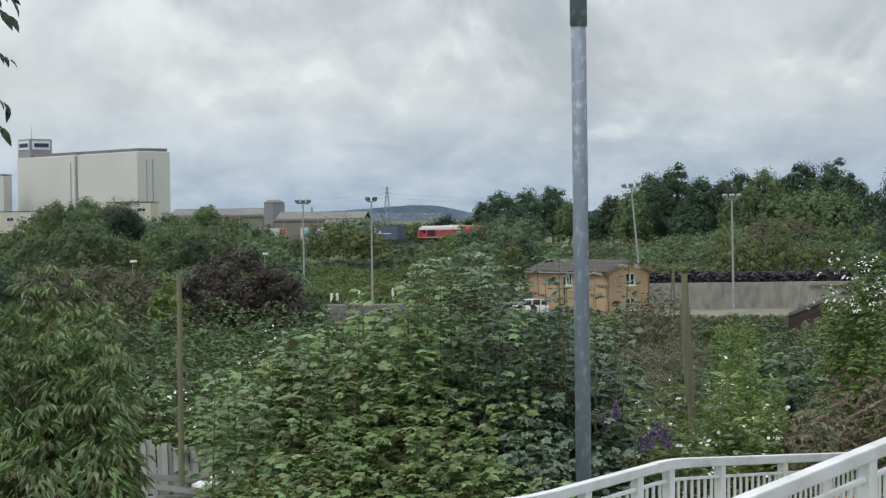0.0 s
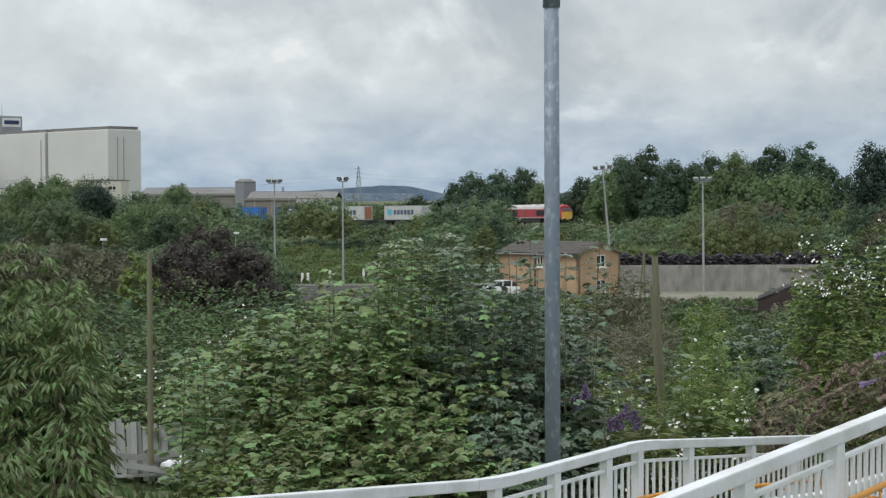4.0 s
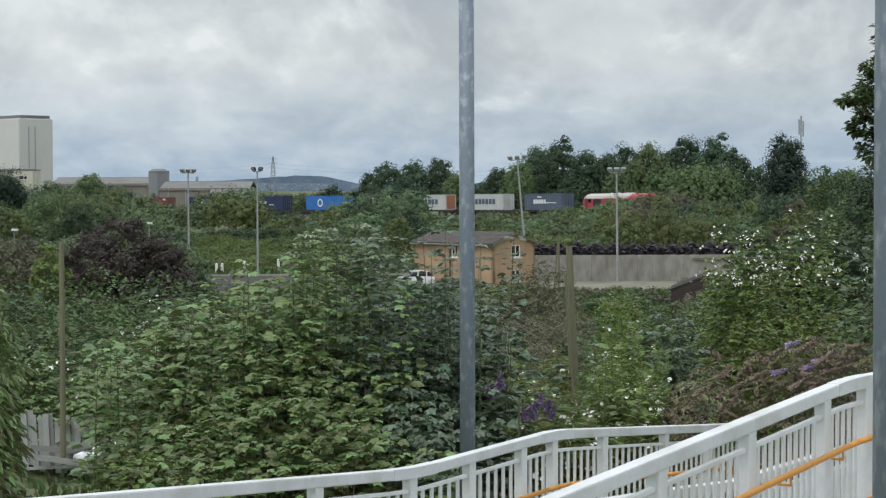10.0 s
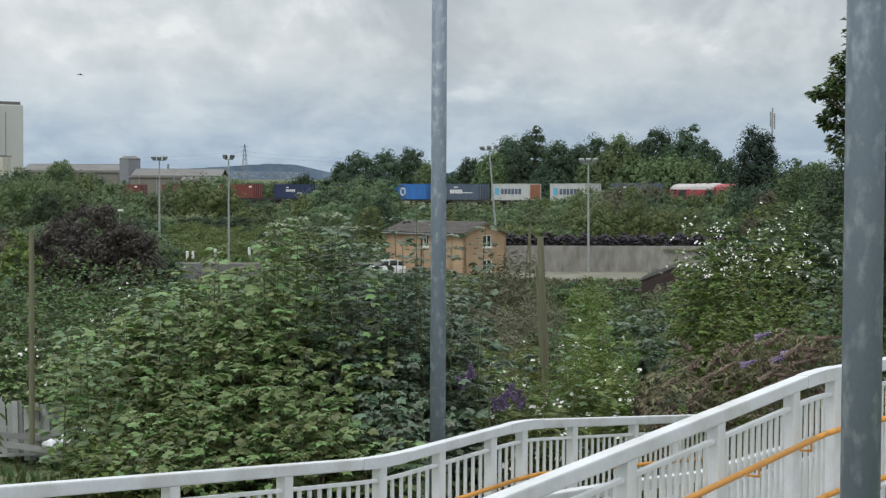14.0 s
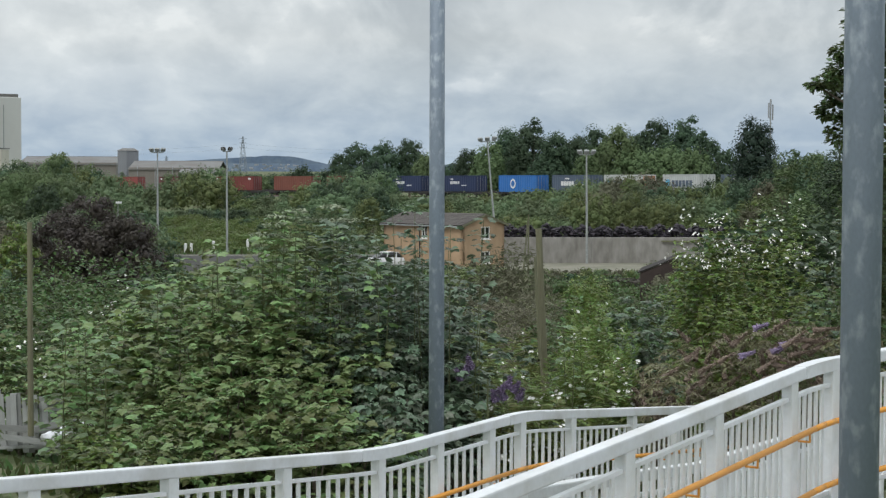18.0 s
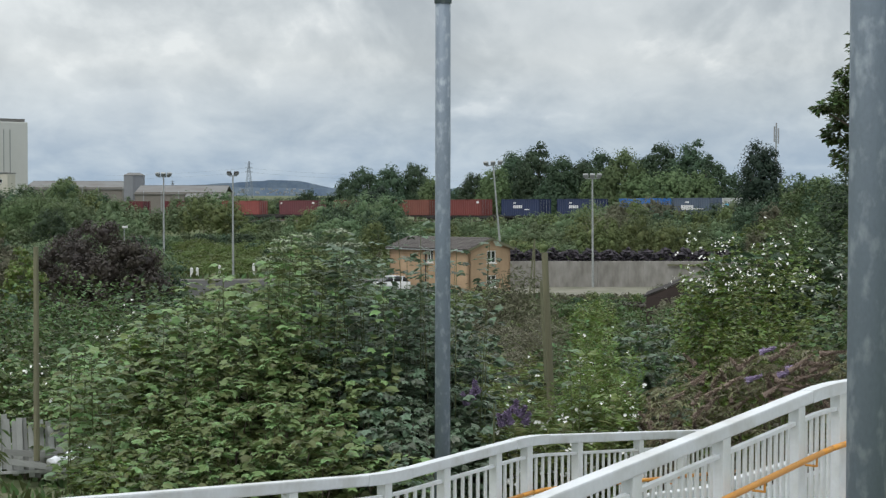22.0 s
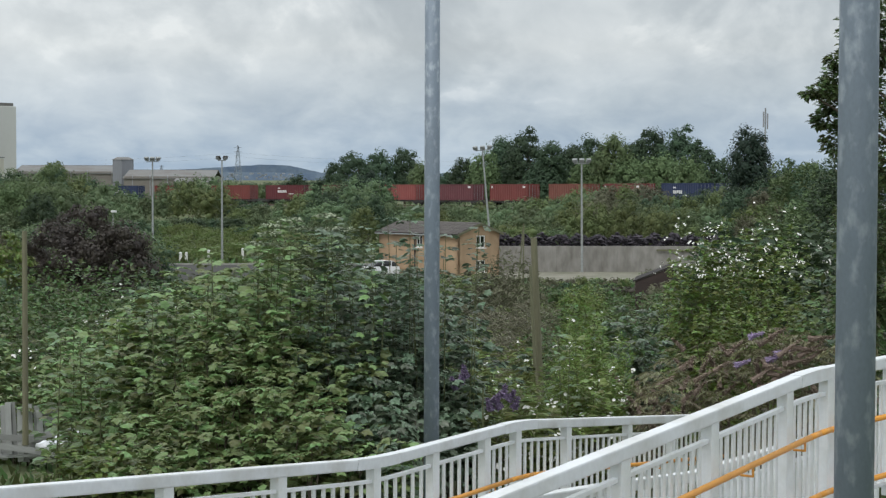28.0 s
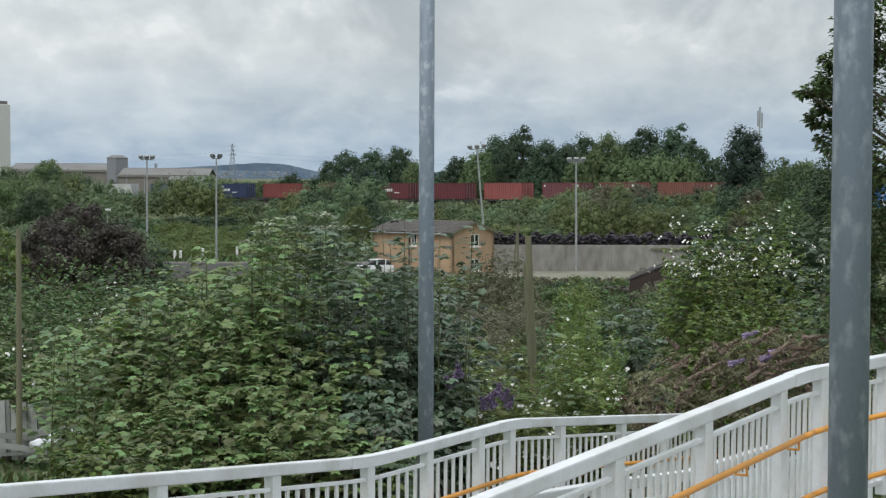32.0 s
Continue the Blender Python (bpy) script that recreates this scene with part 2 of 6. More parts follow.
M["ballast"] = material("ballast", (0.20, 0.185, 0.17), 0.95, vary=0.35, scale=1.2, fine=9, bump=0.5)
M["rail_steel"] = material("rail_steel", (0.14, 0.09, 0.06), 0.6, metal=0.5, vary=0.2)
M["tyre"] = material("heap_of_dark_rubble", (0.052, 0.046, 0.056), 0.85, vary=0.35, scale=1.5, island=0.4)
M["yard"] = material("pale_yard", (0.225, 0.212, 0.172), 0.9, vary=0.35, scale=0.3, fine=3, second=(0.13, 0.135, 0.09))
# wooded ridges: the blue of distance haze is put into their base colour
M["hill"] = material("haze_blue_hill", (0.070, 0.103, 0.152), 1.0, vary=0.45, scale=0.03, fine=0.16, bump=0, second=(0.112, 0.148, 0.184))
M["far_town"] = material("pale_far_building", (0.30, 0.32, 0.34), 0.9, vary=0.2, scale=0.05, island=0.3)
M["pylon"] = material("pylon_steel", (0.22, 0.25, 0.28), 0.7, vary=0.15)
M["white_sheet"] = material("white_plastic_sheet", (0.74, 0.76, 0.80), 0.5, vary=0.2, scale=6)
M["fence"] = material("grey_weathered_board", (0.335, 0.345, 0.335), 0.9, vary=0.35, scale=3, fine=30, streak=True, per_object=0.32)
for key, c in dict(loco_red=(0.38, 0.052, 0.068), loco_roof=(0.50, 0.47, 0.46), yellow=(0.62, 0.39, 0.07), slate=(0.085, 0.115, 0.165),
                   pale_grey=(0.50, 0.52, 0.51), rust=(0.44, 0.17, 0.08), blue=(0.035, 0.16, 0.46), navy=(0.024, 0.038, 0.095),
                   red=(0.185, 0.048, 0.043), crimson=(0.125, 0.028, 0.034), salmon=(0.27, 0.075, 0.068), brown=(0.19, 0.068, 0.05),
                   maroon=(0.145, 0.048, 0.056), sky_blue=(0.12, 0.42, 0.62), black=(0.02, 0.02, 0.022), white=(0.72, 0.72, 0.72)).items():
    M[key] = material(key + "_paint", c, 0.55, vary=0.16, scale=0.7, fine=9, bump=0.05)


# ---- mesh helpers ----
def box(bm, cx, cy, cz, sx, sy, sz, m=None, bevel=0.0):
    """A box about its centre, under the pose m."""
    t = Matrix.Translation((cx, cy, cz)) @ Matrix.Diagonal((sx, sy, sz, 1))
    got = bmesh.ops.create_cube(bm, size=1, matrix=(m @ t) if m else t)
    if bevel:
        edges = list({e for v in got["verts"] for e in v.link_edges})
        bmesh.ops.bevel(bm, geom=edges, offset=bevel, segments=2, affect="EDGES", profile=0.6)


def tube(bm, a, b, r, r2=None, n=10):
    """A round bar from a to b."""
    a, b = Vector(a), Vector(b)
    d = b - a
    m = Matrix.Translation((a + b) / 2) @ d.to_track_quat("Z", "Y").to_matrix().to_4x4()
    bmesh.ops.create_cone(bm, cap_ends=True, segments=n, radius1=r, radius2=r if r2 is None else r2, depth=d.length, matrix=m)


def bar(bm, a, b, w, h, bevel=0.0):
    """A rectangular bar from a to b, w wide and h high, upright."""
    a, b = Vector(a), Vector(b)
    d = (b - a).normalized()
    side = d.cross(Vector((0, 0, 1))).normalized()
    top = side.cross(d)
    m = Matrix((side, d, top)).transposed().to_4x4()
    m.translation = (a + b) / 2
    box(bm, 0, 0, 0, w, (b - a).length, h, m, bevel)


def mesh_of(bm, mat, name, smooth=False):
    me = bpy.data.meshes.new(name)
    bm.to_mesh(me)
    bm.free()
    me.materials.append(mat)
    if smooth:
        for p in me.polygons:
            p.use_smooth = True
    return me


def part(name, bm, mat, parent, label="", smooth=False):
    ob = new(name, mesh_of(bm, mat, name, smooth))
    ob.parent = parent
    return tagged(ob, label)


def shared(name, me, parent, m=None):
    ob = new(name, me)
    ob.parent = parent
    if m is not None:
        ob.matrix_basis = m
    return ob


def thing(name, label, category, at=(0, 0, 0), rz=0.0, group="", kind=""):
    ob = new(name)
    ob.matrix_basis = pose(*at, 0, 0, rz)
    return tagged(ob, label, category, group, kind)


def mesh_thing(name, bm, mat, label, category, at=(0, 0, 0), rz=0.0, group="", kind="", smooth=False):
    ob = new(name, mesh_of(bm, mat, name, smooth))
    ob.matrix_basis = pose(*at, 0, 0, rz)
    return tagged(ob, label, category, group, kind)


def poly_mesh(name, verts, faces, mat):
    me = bpy.data.meshes.new(name)
    me.from_pydata([tuple(v) for v in verts], [], [tuple(f) for f in faces])
    me.materials.append(mat)
    return me


# ---- leaves: every leaf is a small folded blade ----
BLADES = {
    "plain": (np.array([(0, 0, 0), (0.32, 0.45, 0.07), (0, 1, -0.05), (-0.32, 0.45, 0.07)]), [(0, 1, 2), (0, 2, 3)]),
    "narrow": (np.array([(0, 0, 0), (0.14, 0.4, 0.03), (0, 1, -0.16), (-0.14, 0.4, 0.03)]), [(0, 1, 2), (0, 2, 3)]),
}
BLADES["lance"] = (np.array([(0, 0, 0), (0.13, 0.22, 0.04), (0.17, 0.48, 0.03), (0.11, 0.76, -0.05), (0, 1, -0.18), (-0.11, 0.76, -0.05), (-0.17, 0.48, 0.03), (-0.13, 0.22, 0.04), (0, 0.5, 0)]),
              [(0, 1, 8, 7), (1, 2, 8), (2, 3, 8), (3, 4, 8), (4, 5, 8), (5, 6, 8), (6, 7, 8)])
BLADES["chip"] = (np.array([(-0.36, 0.05, 0), (0.36, 0.05, 0), (0, 1, 0)]), [(0, 1, 2)])
BLADES["palm"] = (np.array([(0, 0.05, 0), (0.36, 0.04, -0.03), (0.36, 0.30, 0.02), (0.54, 0.54, -0.07), (0.27, 0.66, 0.02), (0, 1, -0.12),
                       (-0.27, 0.66, 0.02), (-0.54, 0.54, -0.07), (-0.36, 0.30, 0.02), (-0.36, 0.04, -0.03)]),
             [(0, 1, 2), (0, 2, 4, 5), (2, 3, 4), (0, 5, 6, 8), (8, 6, 7), (0, 8, 9)])


def leaves(rng, points, outward, size, blade="plain", droop=0.25, spread=0.6, vary=0.35, skin=False, wobble=0.3):
    """Vertices and faces of one leaf at each point: it points outward and lies between flat and hanging, or, with skin, lies along the crown's surface."""
    shape, faces = BLADES[blade]
    n = len(points)
    if skin:
        face = outward + rng.normal(0, 0.30, (n, 3))
        face[:, 2] += 0.2
        ax = np.cross(face, rng.normal(0, 1, (n, 3)))
        upv = face
    else:
        ax = outward + rng.normal(0, spread, (n, 3))
        ax[:, 2] = ax[:, 2] * 0.45 - droop
        upv = np.tile(np.array([0.0, 0.0, 1.0]), (n, 1)) + rng.normal(0, wobble, (n, 3))
    ax /= np.linalg.norm(ax, axis=1)[:, None] + 1e-9
    side = np.cross(ax, upv)
    side /= np.linalg.norm(side, axis=1)[:, None] + 1e-9
    nor = np.cross(side, ax)
    s = size * (1 + rng.uniform(-vary, vary, n))
    v = points[:, None, :] + s[:, None, None] * (shape[None, :, 0, None] * side[:, None, :] + (shape[None, :, 1, None] - (0.5 if skin else 0.0)) * ax[:, None, :]
                                                  + shape[None, :, 2, None] * nor[:, None, :])
    k = len(shape)
    fs = [tuple(i * k + j for j in f) for i in range(n) for f in faces]
    return v.reshape(-1, 3), fs


def ball_points(rng, n, centre, radii, inner=0.55, bottom=-0.75):
    d = rng.normal(0, 1, (n, 3))
    d /= np.linalg.norm(d, axis=1)[:, None]
    d[:, 2] = np.maximum(d[:, 2], bottom + 0.3 * rng.random(n))
    r = rng.uniform(inner, 1.0, n) ** 0.6 if inner < 0.8 else rng.uniform(0.76, 1.06, n)
    if inner > 0.8:
        k = rng.normal(0, 2.2, (3, 3))
        r = r * (1 + 0.18 * np.sin(d @ k[0] * 2 + k[1, 0]) * np.sin(d @ k[1] * 2 + k[2, 1]) + 0.10 * np.sin(d @ k[2] * 5))
    return np.array(centre) + d * r[:, None] * np.array(radii), d


def core_template(level):
    bm = bmesh.new()
    bmesh.ops.create_icosphere(bm, subdivisions=level, radius=1)
    bm.verts.ensure_lookup_table()
    v = np.array([x.co[:] for x in bm.verts])
    f = np.array([[x.index for x in q.verts] for q in bm.faces])
    bm.free()
    return v, f


CORES = {1: core_template(1), 2: core_template(2)}


def crown_mesh(name, rng, mat, height, width, n, size, blade="plain", lumps=9, base=0.0, droop=0.25, lump=0.42, depth=None, peak=0.0, skin=False, core=False):
    """A crown of many leaves on uneven heaps, its foot at the origin; base: the bare share below; peak: how far it tapers to a tip."""
    depth = depth or width
    pts, out, hearts = [], [], []
    mid, half = (1 + base) / 2 * height, (1 - base) / 2 * height
    for i in range(lumps):
        u = 1 - 1.9 * (i + 0.5) / lumps
        a, ring, r = i * 2.4 + rng.random() * 0.8, math.sqrt(max(0.0, 1 - u * u)) if u > -0.2 or base else 0.95, 0.45 + 0.5 * math.sqrt(rng.random())
        q = lump * (rng.uniform(0.4, 1.35) if skin else rng.uniform(0.7, 1.3)) * (1 - 0.4 * peak * (u + 1) / 2)
        tall = min(half * 1.15, 0.62 * width)
        k = (1 - q * 0.8) * r
        wide = k * ring * (1 - peak * (u + 1) / 2)
        c = (math.cos(a) * wide * width / 2, math.sin(a) * wide * depth / 2, mid + u * k * half)
        p, d = ball_points(rng, max(4, int(n / lumps * (0.6 + 0.8 * q / lump / 1.3))), c, (q * width / 2, q * depth / 2, q * tall), 0.85 if skin else 0.5, -0.55)
        pts.append(p), out.append(d), hearts.append((c, np.array((q * width / 2, q * depth / 2, q * tall))))
    pts, out = np.concatenate(pts), np.concatenate(out)
    fit = [(reach / 2) / max(np.percentile(np.abs(pts[:, k]), 97), 0.05) for k, reach in ((0, width), (1, depth))]
    foot, top = base * height, np.percentile(pts[:, 2], 99.3)

    def settle(p):
        p[:, 0] *= fit[0]
        p[:, 1] *= fit[1]
        p[:, 2] = foot + (np.maximum(p[:, 2], foot) - foot) * (height - foot - size * 0.3) / (top - foot)
        return p

    flat_lie = blade == "palm"
    v, f = leaves(rng, settle(pts), out, size, blade, 0.04 if flat_lie else droop, 0.4 if flat_lie else 0.6, skin=skin, wobble=0.17 if flat_lie else 0.3)
    if core:
        # uneven masses of foliage that close the crown behind its outer leaves
        cv, cf = CORES[1]
        vs, fs, n0 = [v], [f], len(v)
        for c, r in hearts:
            bumps = 1 + rng.normal(0, 0.22, len(cv))
            vs.append(settle(np.array(c) + cv * bumps[:, None] * r * (0.38 if skin else 0.5)))
            fs.append([tuple(int(i) + n0 for i in q) for q in cf])
            n0 += len(cv)
        v, f = np.concatenate(vs), [q for g in fs for q in g]
        me = poly_mesh(name, v, f, mat)
        me.polygons.foreach_set("use_smooth", np.ones(len(me.polygons), dtype=bool))
        return me
    return poly_mesh(name, v, f, mat)


def plume_mesh(name, rng, mat, height, width, leaders, size, blade, radius, node, per, droop, fans, low=0.1):
    """A clump of upright leaders, each a ragged plume of leaves in tiers that narrows to its tip."""
    pts, out, sizes = [], [], []
    for i in range(leaders):
        a, q = i * 2.4 + rng.random(), math.sqrt((i + 0.3) / leaders) * rng.uniform(0.8, 1.1)
        way = np.array([math.cos(a), math.sin(a)])
        lean = way * q * width * 0.2 + rng.normal(0, 0.05 * width, 2)
        high = height * (1.0 if i == 0 else 1 - 0.22 * q * rng.random() - 0.20 * rng.random())
        n = max(4, int(high * (1 - low) / node))
        t = np.repeat(np.clip(low + (1 - low) * (np.arange(n) + 0.55 + rng.random(n) * 0.45) / n, 0, 1), per)
        tier = np.repeat(rng.uniform(0.6, 1.2, n), per)
        rad = radius * (0.2 + 0.95 * (1 - t) ** 0.7) * tier
        ways = rng.random((n, fans)) * 6.283
        ang = np.take_along_axis(ways, rng.integers(0, fans, (n, per)), 1).ravel() + rng.normal(0, 0.42, n * per)
        reach = rad * rng.uniform(0.35, 1.0, n * per)
        ring = np.stack([np.cos(ang), np.sin(ang)], 1)
        xy = way * q * width * 0.3 + lean * (t ** 1.5)[:, None] + ring * reach[:, None]
        z = t * high + reach * (0.45 - 0.8 * droop * reach / radius) + rng.normal(0, 0.02, n * per)
        pts.append(np.column_stack([xy, np.maximum(z, 0.02)]))
        out.append(np.column_stack([ring, np.full(n * per, 0.1)]))
        sizes.append(size * (0.72 + 0.36 * (1 - t) ** 0.5))
    v, f = leaves(rng, np.concatenate(pts), np.concatenate(out), np.concatenate(sizes), blade, droop, 0.6 if droop > 0.7 else 0.35, wobble=0.3)
    return poly_mesh(name, v, f, mat)


def spray_mesh(name, rng, mat, height, width, count, size, blade="narrow", droop=0.5, length=0.7, pairs=7, base=0.1):
    """A crown of arching twigs with leaves along both sides."""
    pts, ax = [], []
    for i in range(count):
        u = base + (1 - base) * rng.random() ** 0.75
        a = rng.random() * 6.283
        reach = width / 2 * math.sqrt(max(0.05, 1 - (2 * (u - 0.42)) ** 2 * 0.62)) * rng.uniform(0.25, 1.12)
        out = np.array([math.cos(a), math.sin(a), 0.0])
        ln = length * rng.uniform(0.6, 1.2)
        o = out * max(0.0, reach - ln * 0.7) + np.array([0, 0, u * height - 0.15 * ln])
        side = np.array([-out[1], out[0], 0.0])
        lift = rng.uniform(-0.1, 1.0)
        for k in range(pairs):
            t = 0.12 + 0.88 * k / (pairs - 1)
            p = o + out * ln * 0.8 * t + np.array([0, 0, ln * (lift * t - (droop + lift * 0.6) * t * t)])
            tang = out * 0.8 + np.array([0, 0, lift - 2 * (droop + lift * 0.6) * t])
            for sg in (-1, 1):
                pts.append(p), ax.append(tang * 0.55 + side * sg * rng.uniform(0.5, 0.9) + np.array([0, 0, -0.25]))
    pts, ax = np.array(pts), np.array(ax)
    pts[:, 2] = np.maximum(pts[:, 2], 0.0) * height / max(np.percentile(pts[:, 2], 98.5), 0.1)
    v, f = leaves(rng, pts, ax, size, blade, 0.05, 0.15)
    return poly_mesh(name, v, f, mat)


def stem_mesh(name, rng, mat, height, width, count=5, r=0.03, reach=0.75):
    bm = bmesh.new()
    for i in range(count):
        a = i * 2.4 + rng.random()
        tip = Vector((math.cos(a) * width * 0.32 * rng.random(), math.sin(a) * width * 0.32 * rng.random(), height * reach * rng.uniform(0.7, 1.0)))
        mid = Vector((tip.x * 0.35, tip.y * 0.35, tip.z * 0.5))
        tube(bm, (0.02 * i, 0, -0.3), mid, r, r * 0.7, 6)
        tube(bm, mid, tip, r * 0.7, r * 0.25, 6)
    return mesh_of(bm, mat, name)


def trunk_mesh(name, rng, mat, height, width, r, limbs=6):
    bm = bmesh.new()
    tube(bm, (0, 0, -0.5), (0.1 * r, 0, height * 0.45), r, r * 0.65, 8)
    tube(bm, (0.1 * r, 0, height * 0.45), (0, 0, height * 0.85), r * 0.65, r * 0.15, 8)
    for i in range(limbs):
        a, h = i * 2.4 + rng.random(), height * rng.uniform(0.25, 0.6)
        tube(bm, (0, 0, h), (math.cos(a) * width * 0.33, math.sin(a) * width * 0.33, h + height * 0.25), r * 0.4, r * 0.1, 6)
    return mesh_of(bm, mat, name)


def plant(kind_name, label, category, at, crown, stem, rz=0.0, scale=(1, 1, 1), group="", stem_name="stem"):
    ob = thing(kind_name, label, category, at, rz, group)
    ob.scale = scale
    tagged(shared("crown", crown, ob), kind="stuff")
    tagged(shared(stem_name, stem, ob), kind="stuff" if stem_name == "stem" else "")
    return ob


# ---- the railway's line and the lie of the land ----
def track(s):
    """Plan position and rail height at s metres along the line."""
    q = min(max(s, -150.0), 110.0)
    p = np.array([((1.2e-07 * q - 1.305e-03) * q + 0.4793) * q + 25.23, ((1.77e-06 * q - 7.58e-04) * q - 0.8765) * q + 316.97])
    d = np.array([(3.6e-07 * q - 2.61e-03) * q + 0.4793, (5.31e-06 * q - 1.516e-03) * q - 0.8765])
    bend = max(q - 25.0, 0.0)
    p[0] -= 7.4e-04 * bend ** 2
    d[0] -= 1.48e-03 * bend
    d /= np.hypot(*d)
    p = p + d * (s - q)
    return p[0], p[1], max(4.22 + 0.008 * s, 2.2) if s < 60 else 4.7, d


LINE = [(s, *track(s)[:3]) for s in range(-320, 300, 8)]
LX, LY, LZ = (np.array([r[i] for r in LINE]) for i in (1, 2, 3))


def ground_z(x, y):
    x, y = np.asarray(x, float), np.asarray(y, float)
    z = np.interp(y, [0, 21, 34, 62, 100, 5000], [5.7, 5.5, 4.2, 2.2, 0.0, 0.0])
    d2 = (x[..., None] - LX) ** 2 + (y[..., None] - LY) ** 2
    k = d2.argmin(-1)
    bank = LZ[k] - 0.35 - np.maximum(np.sqrt(d2.min(-1)) - 4.5, 0) * 0.32
    behind = np.where(y > LY[k] + 3, 1.6, 0.0) * np.clip((y - 200) / 100, 0, 1)
    rough = 0.25 * np.sin(x * 0.21 + 1.3 * np.sin(y * 0.13)) * np.cos(y * 0.17) * (y > 25) * np.clip((150 - y) / 15, 0, 1)
    return np.maximum(z + rough, np.maximum(bank, behind))


def build_ground():
    ys = np.concatenate([np.linspace(-60, 20, 9), np.linspace(24, 190, 60), np.linspace(193, 460, 100), np.geomspace(480, 6000, 24)])
    us = np.linspace(-1, 1, 150)
    rows = []
    for y in ys:
        half = 90 + 0.9 * max(y, 0)
        x = us * half
        rows.append(np.stack([x, np.full_like(x, y), ground_z(x, np.full_like(x, y))], 1))
    v = np.concatenate(rows)
    n = len(us)
    f = [(j * n + i, j * n + i + 1, (j + 1) * n + i + 1, (j + 1) * n + i) for j in range(len(ys) - 1) for i in range(n - 1)]
    ob = new("ground", poly_mesh("ground", v, f, M["ground"]))
    for p in ob.data.polygons:
        p.use_smooth = True
    tagged(ob, "rough grassy ground rising to a railway embankment", "ground", kind="structure")


build_ground()


def build_line():
    bm = bmesh.new()
    for a in range(-240, 200, 8):
        p, q = track(a), track(a + 8)
        bar(bm, (p[0], p[1], p[2] - 0.33), (q[0], q[1], q[2] - 0.33), 6.4, 0.3)
    mesh_thing("ballast", bm, M["ballast"], "grey ballast bed along the railway embankment", "ballast", kind="structure")
    for side in (-0.75, 0.75):
        bm = bmesh.new()
        for a in range(-240, 200, 8):
            p, q = track(a), track(a + 8)
            o = Vector((p[3][1], -p[3][0], 0)) * side
            o2 = Vector((q[3][1], -q[3][0], 0)) * side
            bar(bm, Vector(p[:3]) + o - Vector((0, 0, 0.08)), Vector(q[:3]) + o2 - Vector((0, 0, 0.08)), 0.07, 0.16)
        mesh_thing("rail", bm, M["rail_steel"], "rusty steel running rail on the ballast", "rail", kind="structure", group="running rails")


build_line()


# ---- the depot yard: retaining wall, house, shed, floodlights ----
def build_yard():
    bm = bmesh.new()
    box(bm, 24, 168, 0.12, 44, 26, 0.16)
    mesh_thing("yard", bm, M["yard"], "pale dusty concrete yard before the retaining wall", "yard", kind="structure")
    wall = thing("wall_yard", "stained grey concrete retaining wall of long panels", "wall", kind="structure")
    bm = bmesh.new()
    a, b = Vector((12.192, 176.5, 1.356)), Vector((36.21, 176.5, 1.211))
    n = 16
    for i in range(n):
        p, q = a.lerp(b, i / n), a.lerp(b, (i + 0.996) / n)
        p.z = q.z = 1.35
        bm = bmesh.new()
        bar(bm, p, q, 0.35, 2.74, 0.02)
        part("panel", bm, M["concrete"], wall)
    # dark heap of scrap along the top of the wall
    rng = np.random.default_rng(5)
    v, f = [], []
    for i in range(1700):
        t = rng.random() * 0.93
        p = a.lerp(b, t)
        c = np.array([p.x, p.y + 0.9 + rng.random() * 2.2, 2.6 + rng.random() * 1.3 * (0.6 + 0.4 * math.sin(t * 40) ** 2)])
        r = rng.uniform(0.12, 0.30)
        w = rng.normal(0, 1, (6, 3))
        w /= np.linalg.norm(w, axis=1)[:, None]
        axes = np.array([(1, 0, 0), (-1, 0, 0), (0, 1, 0), (0, -1, 0), (0, 0, 0.6), (0, 0, -0.6)]) + w * 0.35
        k = len(v)
        v += [tuple(c + r * q) for q in axes]
        f += [(k + i0, k + i1, k + i2) for i0, i1, i2 in ((0, 2, 4), (2, 1, 4), (1, 3, 4), (3, 0, 4), (2, 0, 5), (1, 2, 5), (3, 1, 5), (0, 3, 5))]
    ob = new("scrap_heap", poly_mesh("scrap_heap", v, f, M["tyre"]))
    tagged(ob, "long dark heap of scrap along the wall's top", "scrap", kind="stuff")
    # long board on the wall's far end
    bm = bmesh.new()
    p, q = a.lerp(b, 0.66), a.lerp(b, 0.95)
    bar(bm, (p.x, p.y - 0.35, 2.35), (q.x, q.y - 0.35, 2.3), 0.12, 0.16)
    mesh_thing("timber_beam", bm, M["timber"], "long dark beam fixed along the concrete wall", "beam")


build_yard()


def build_car_park():
    bm = bmesh.new()
    box(bm, -10, 175, 0.08, 25, 30, 0.2)
    mesh_thing("car_park", bm, M["tarmac"], "worn grey tarmac car park beside the house", "car park", kind="structure")
    kerb = thing("kerb", "pale concrete kerb along the tarmac", "kerb", kind="structure")
    bm = bmesh.new()
    box(bm, 0, 0, 0, 0.96, 0.16, 0.34, None, 0.02)
    me = mesh_of(bm, M["kerb_stone"], "kerb_stone")
    for i in range(25):
        shared("kerb_stone", me, kerb, pose(-21.8 + i * 0.98, 190.15, 0.16))


build_car_park()


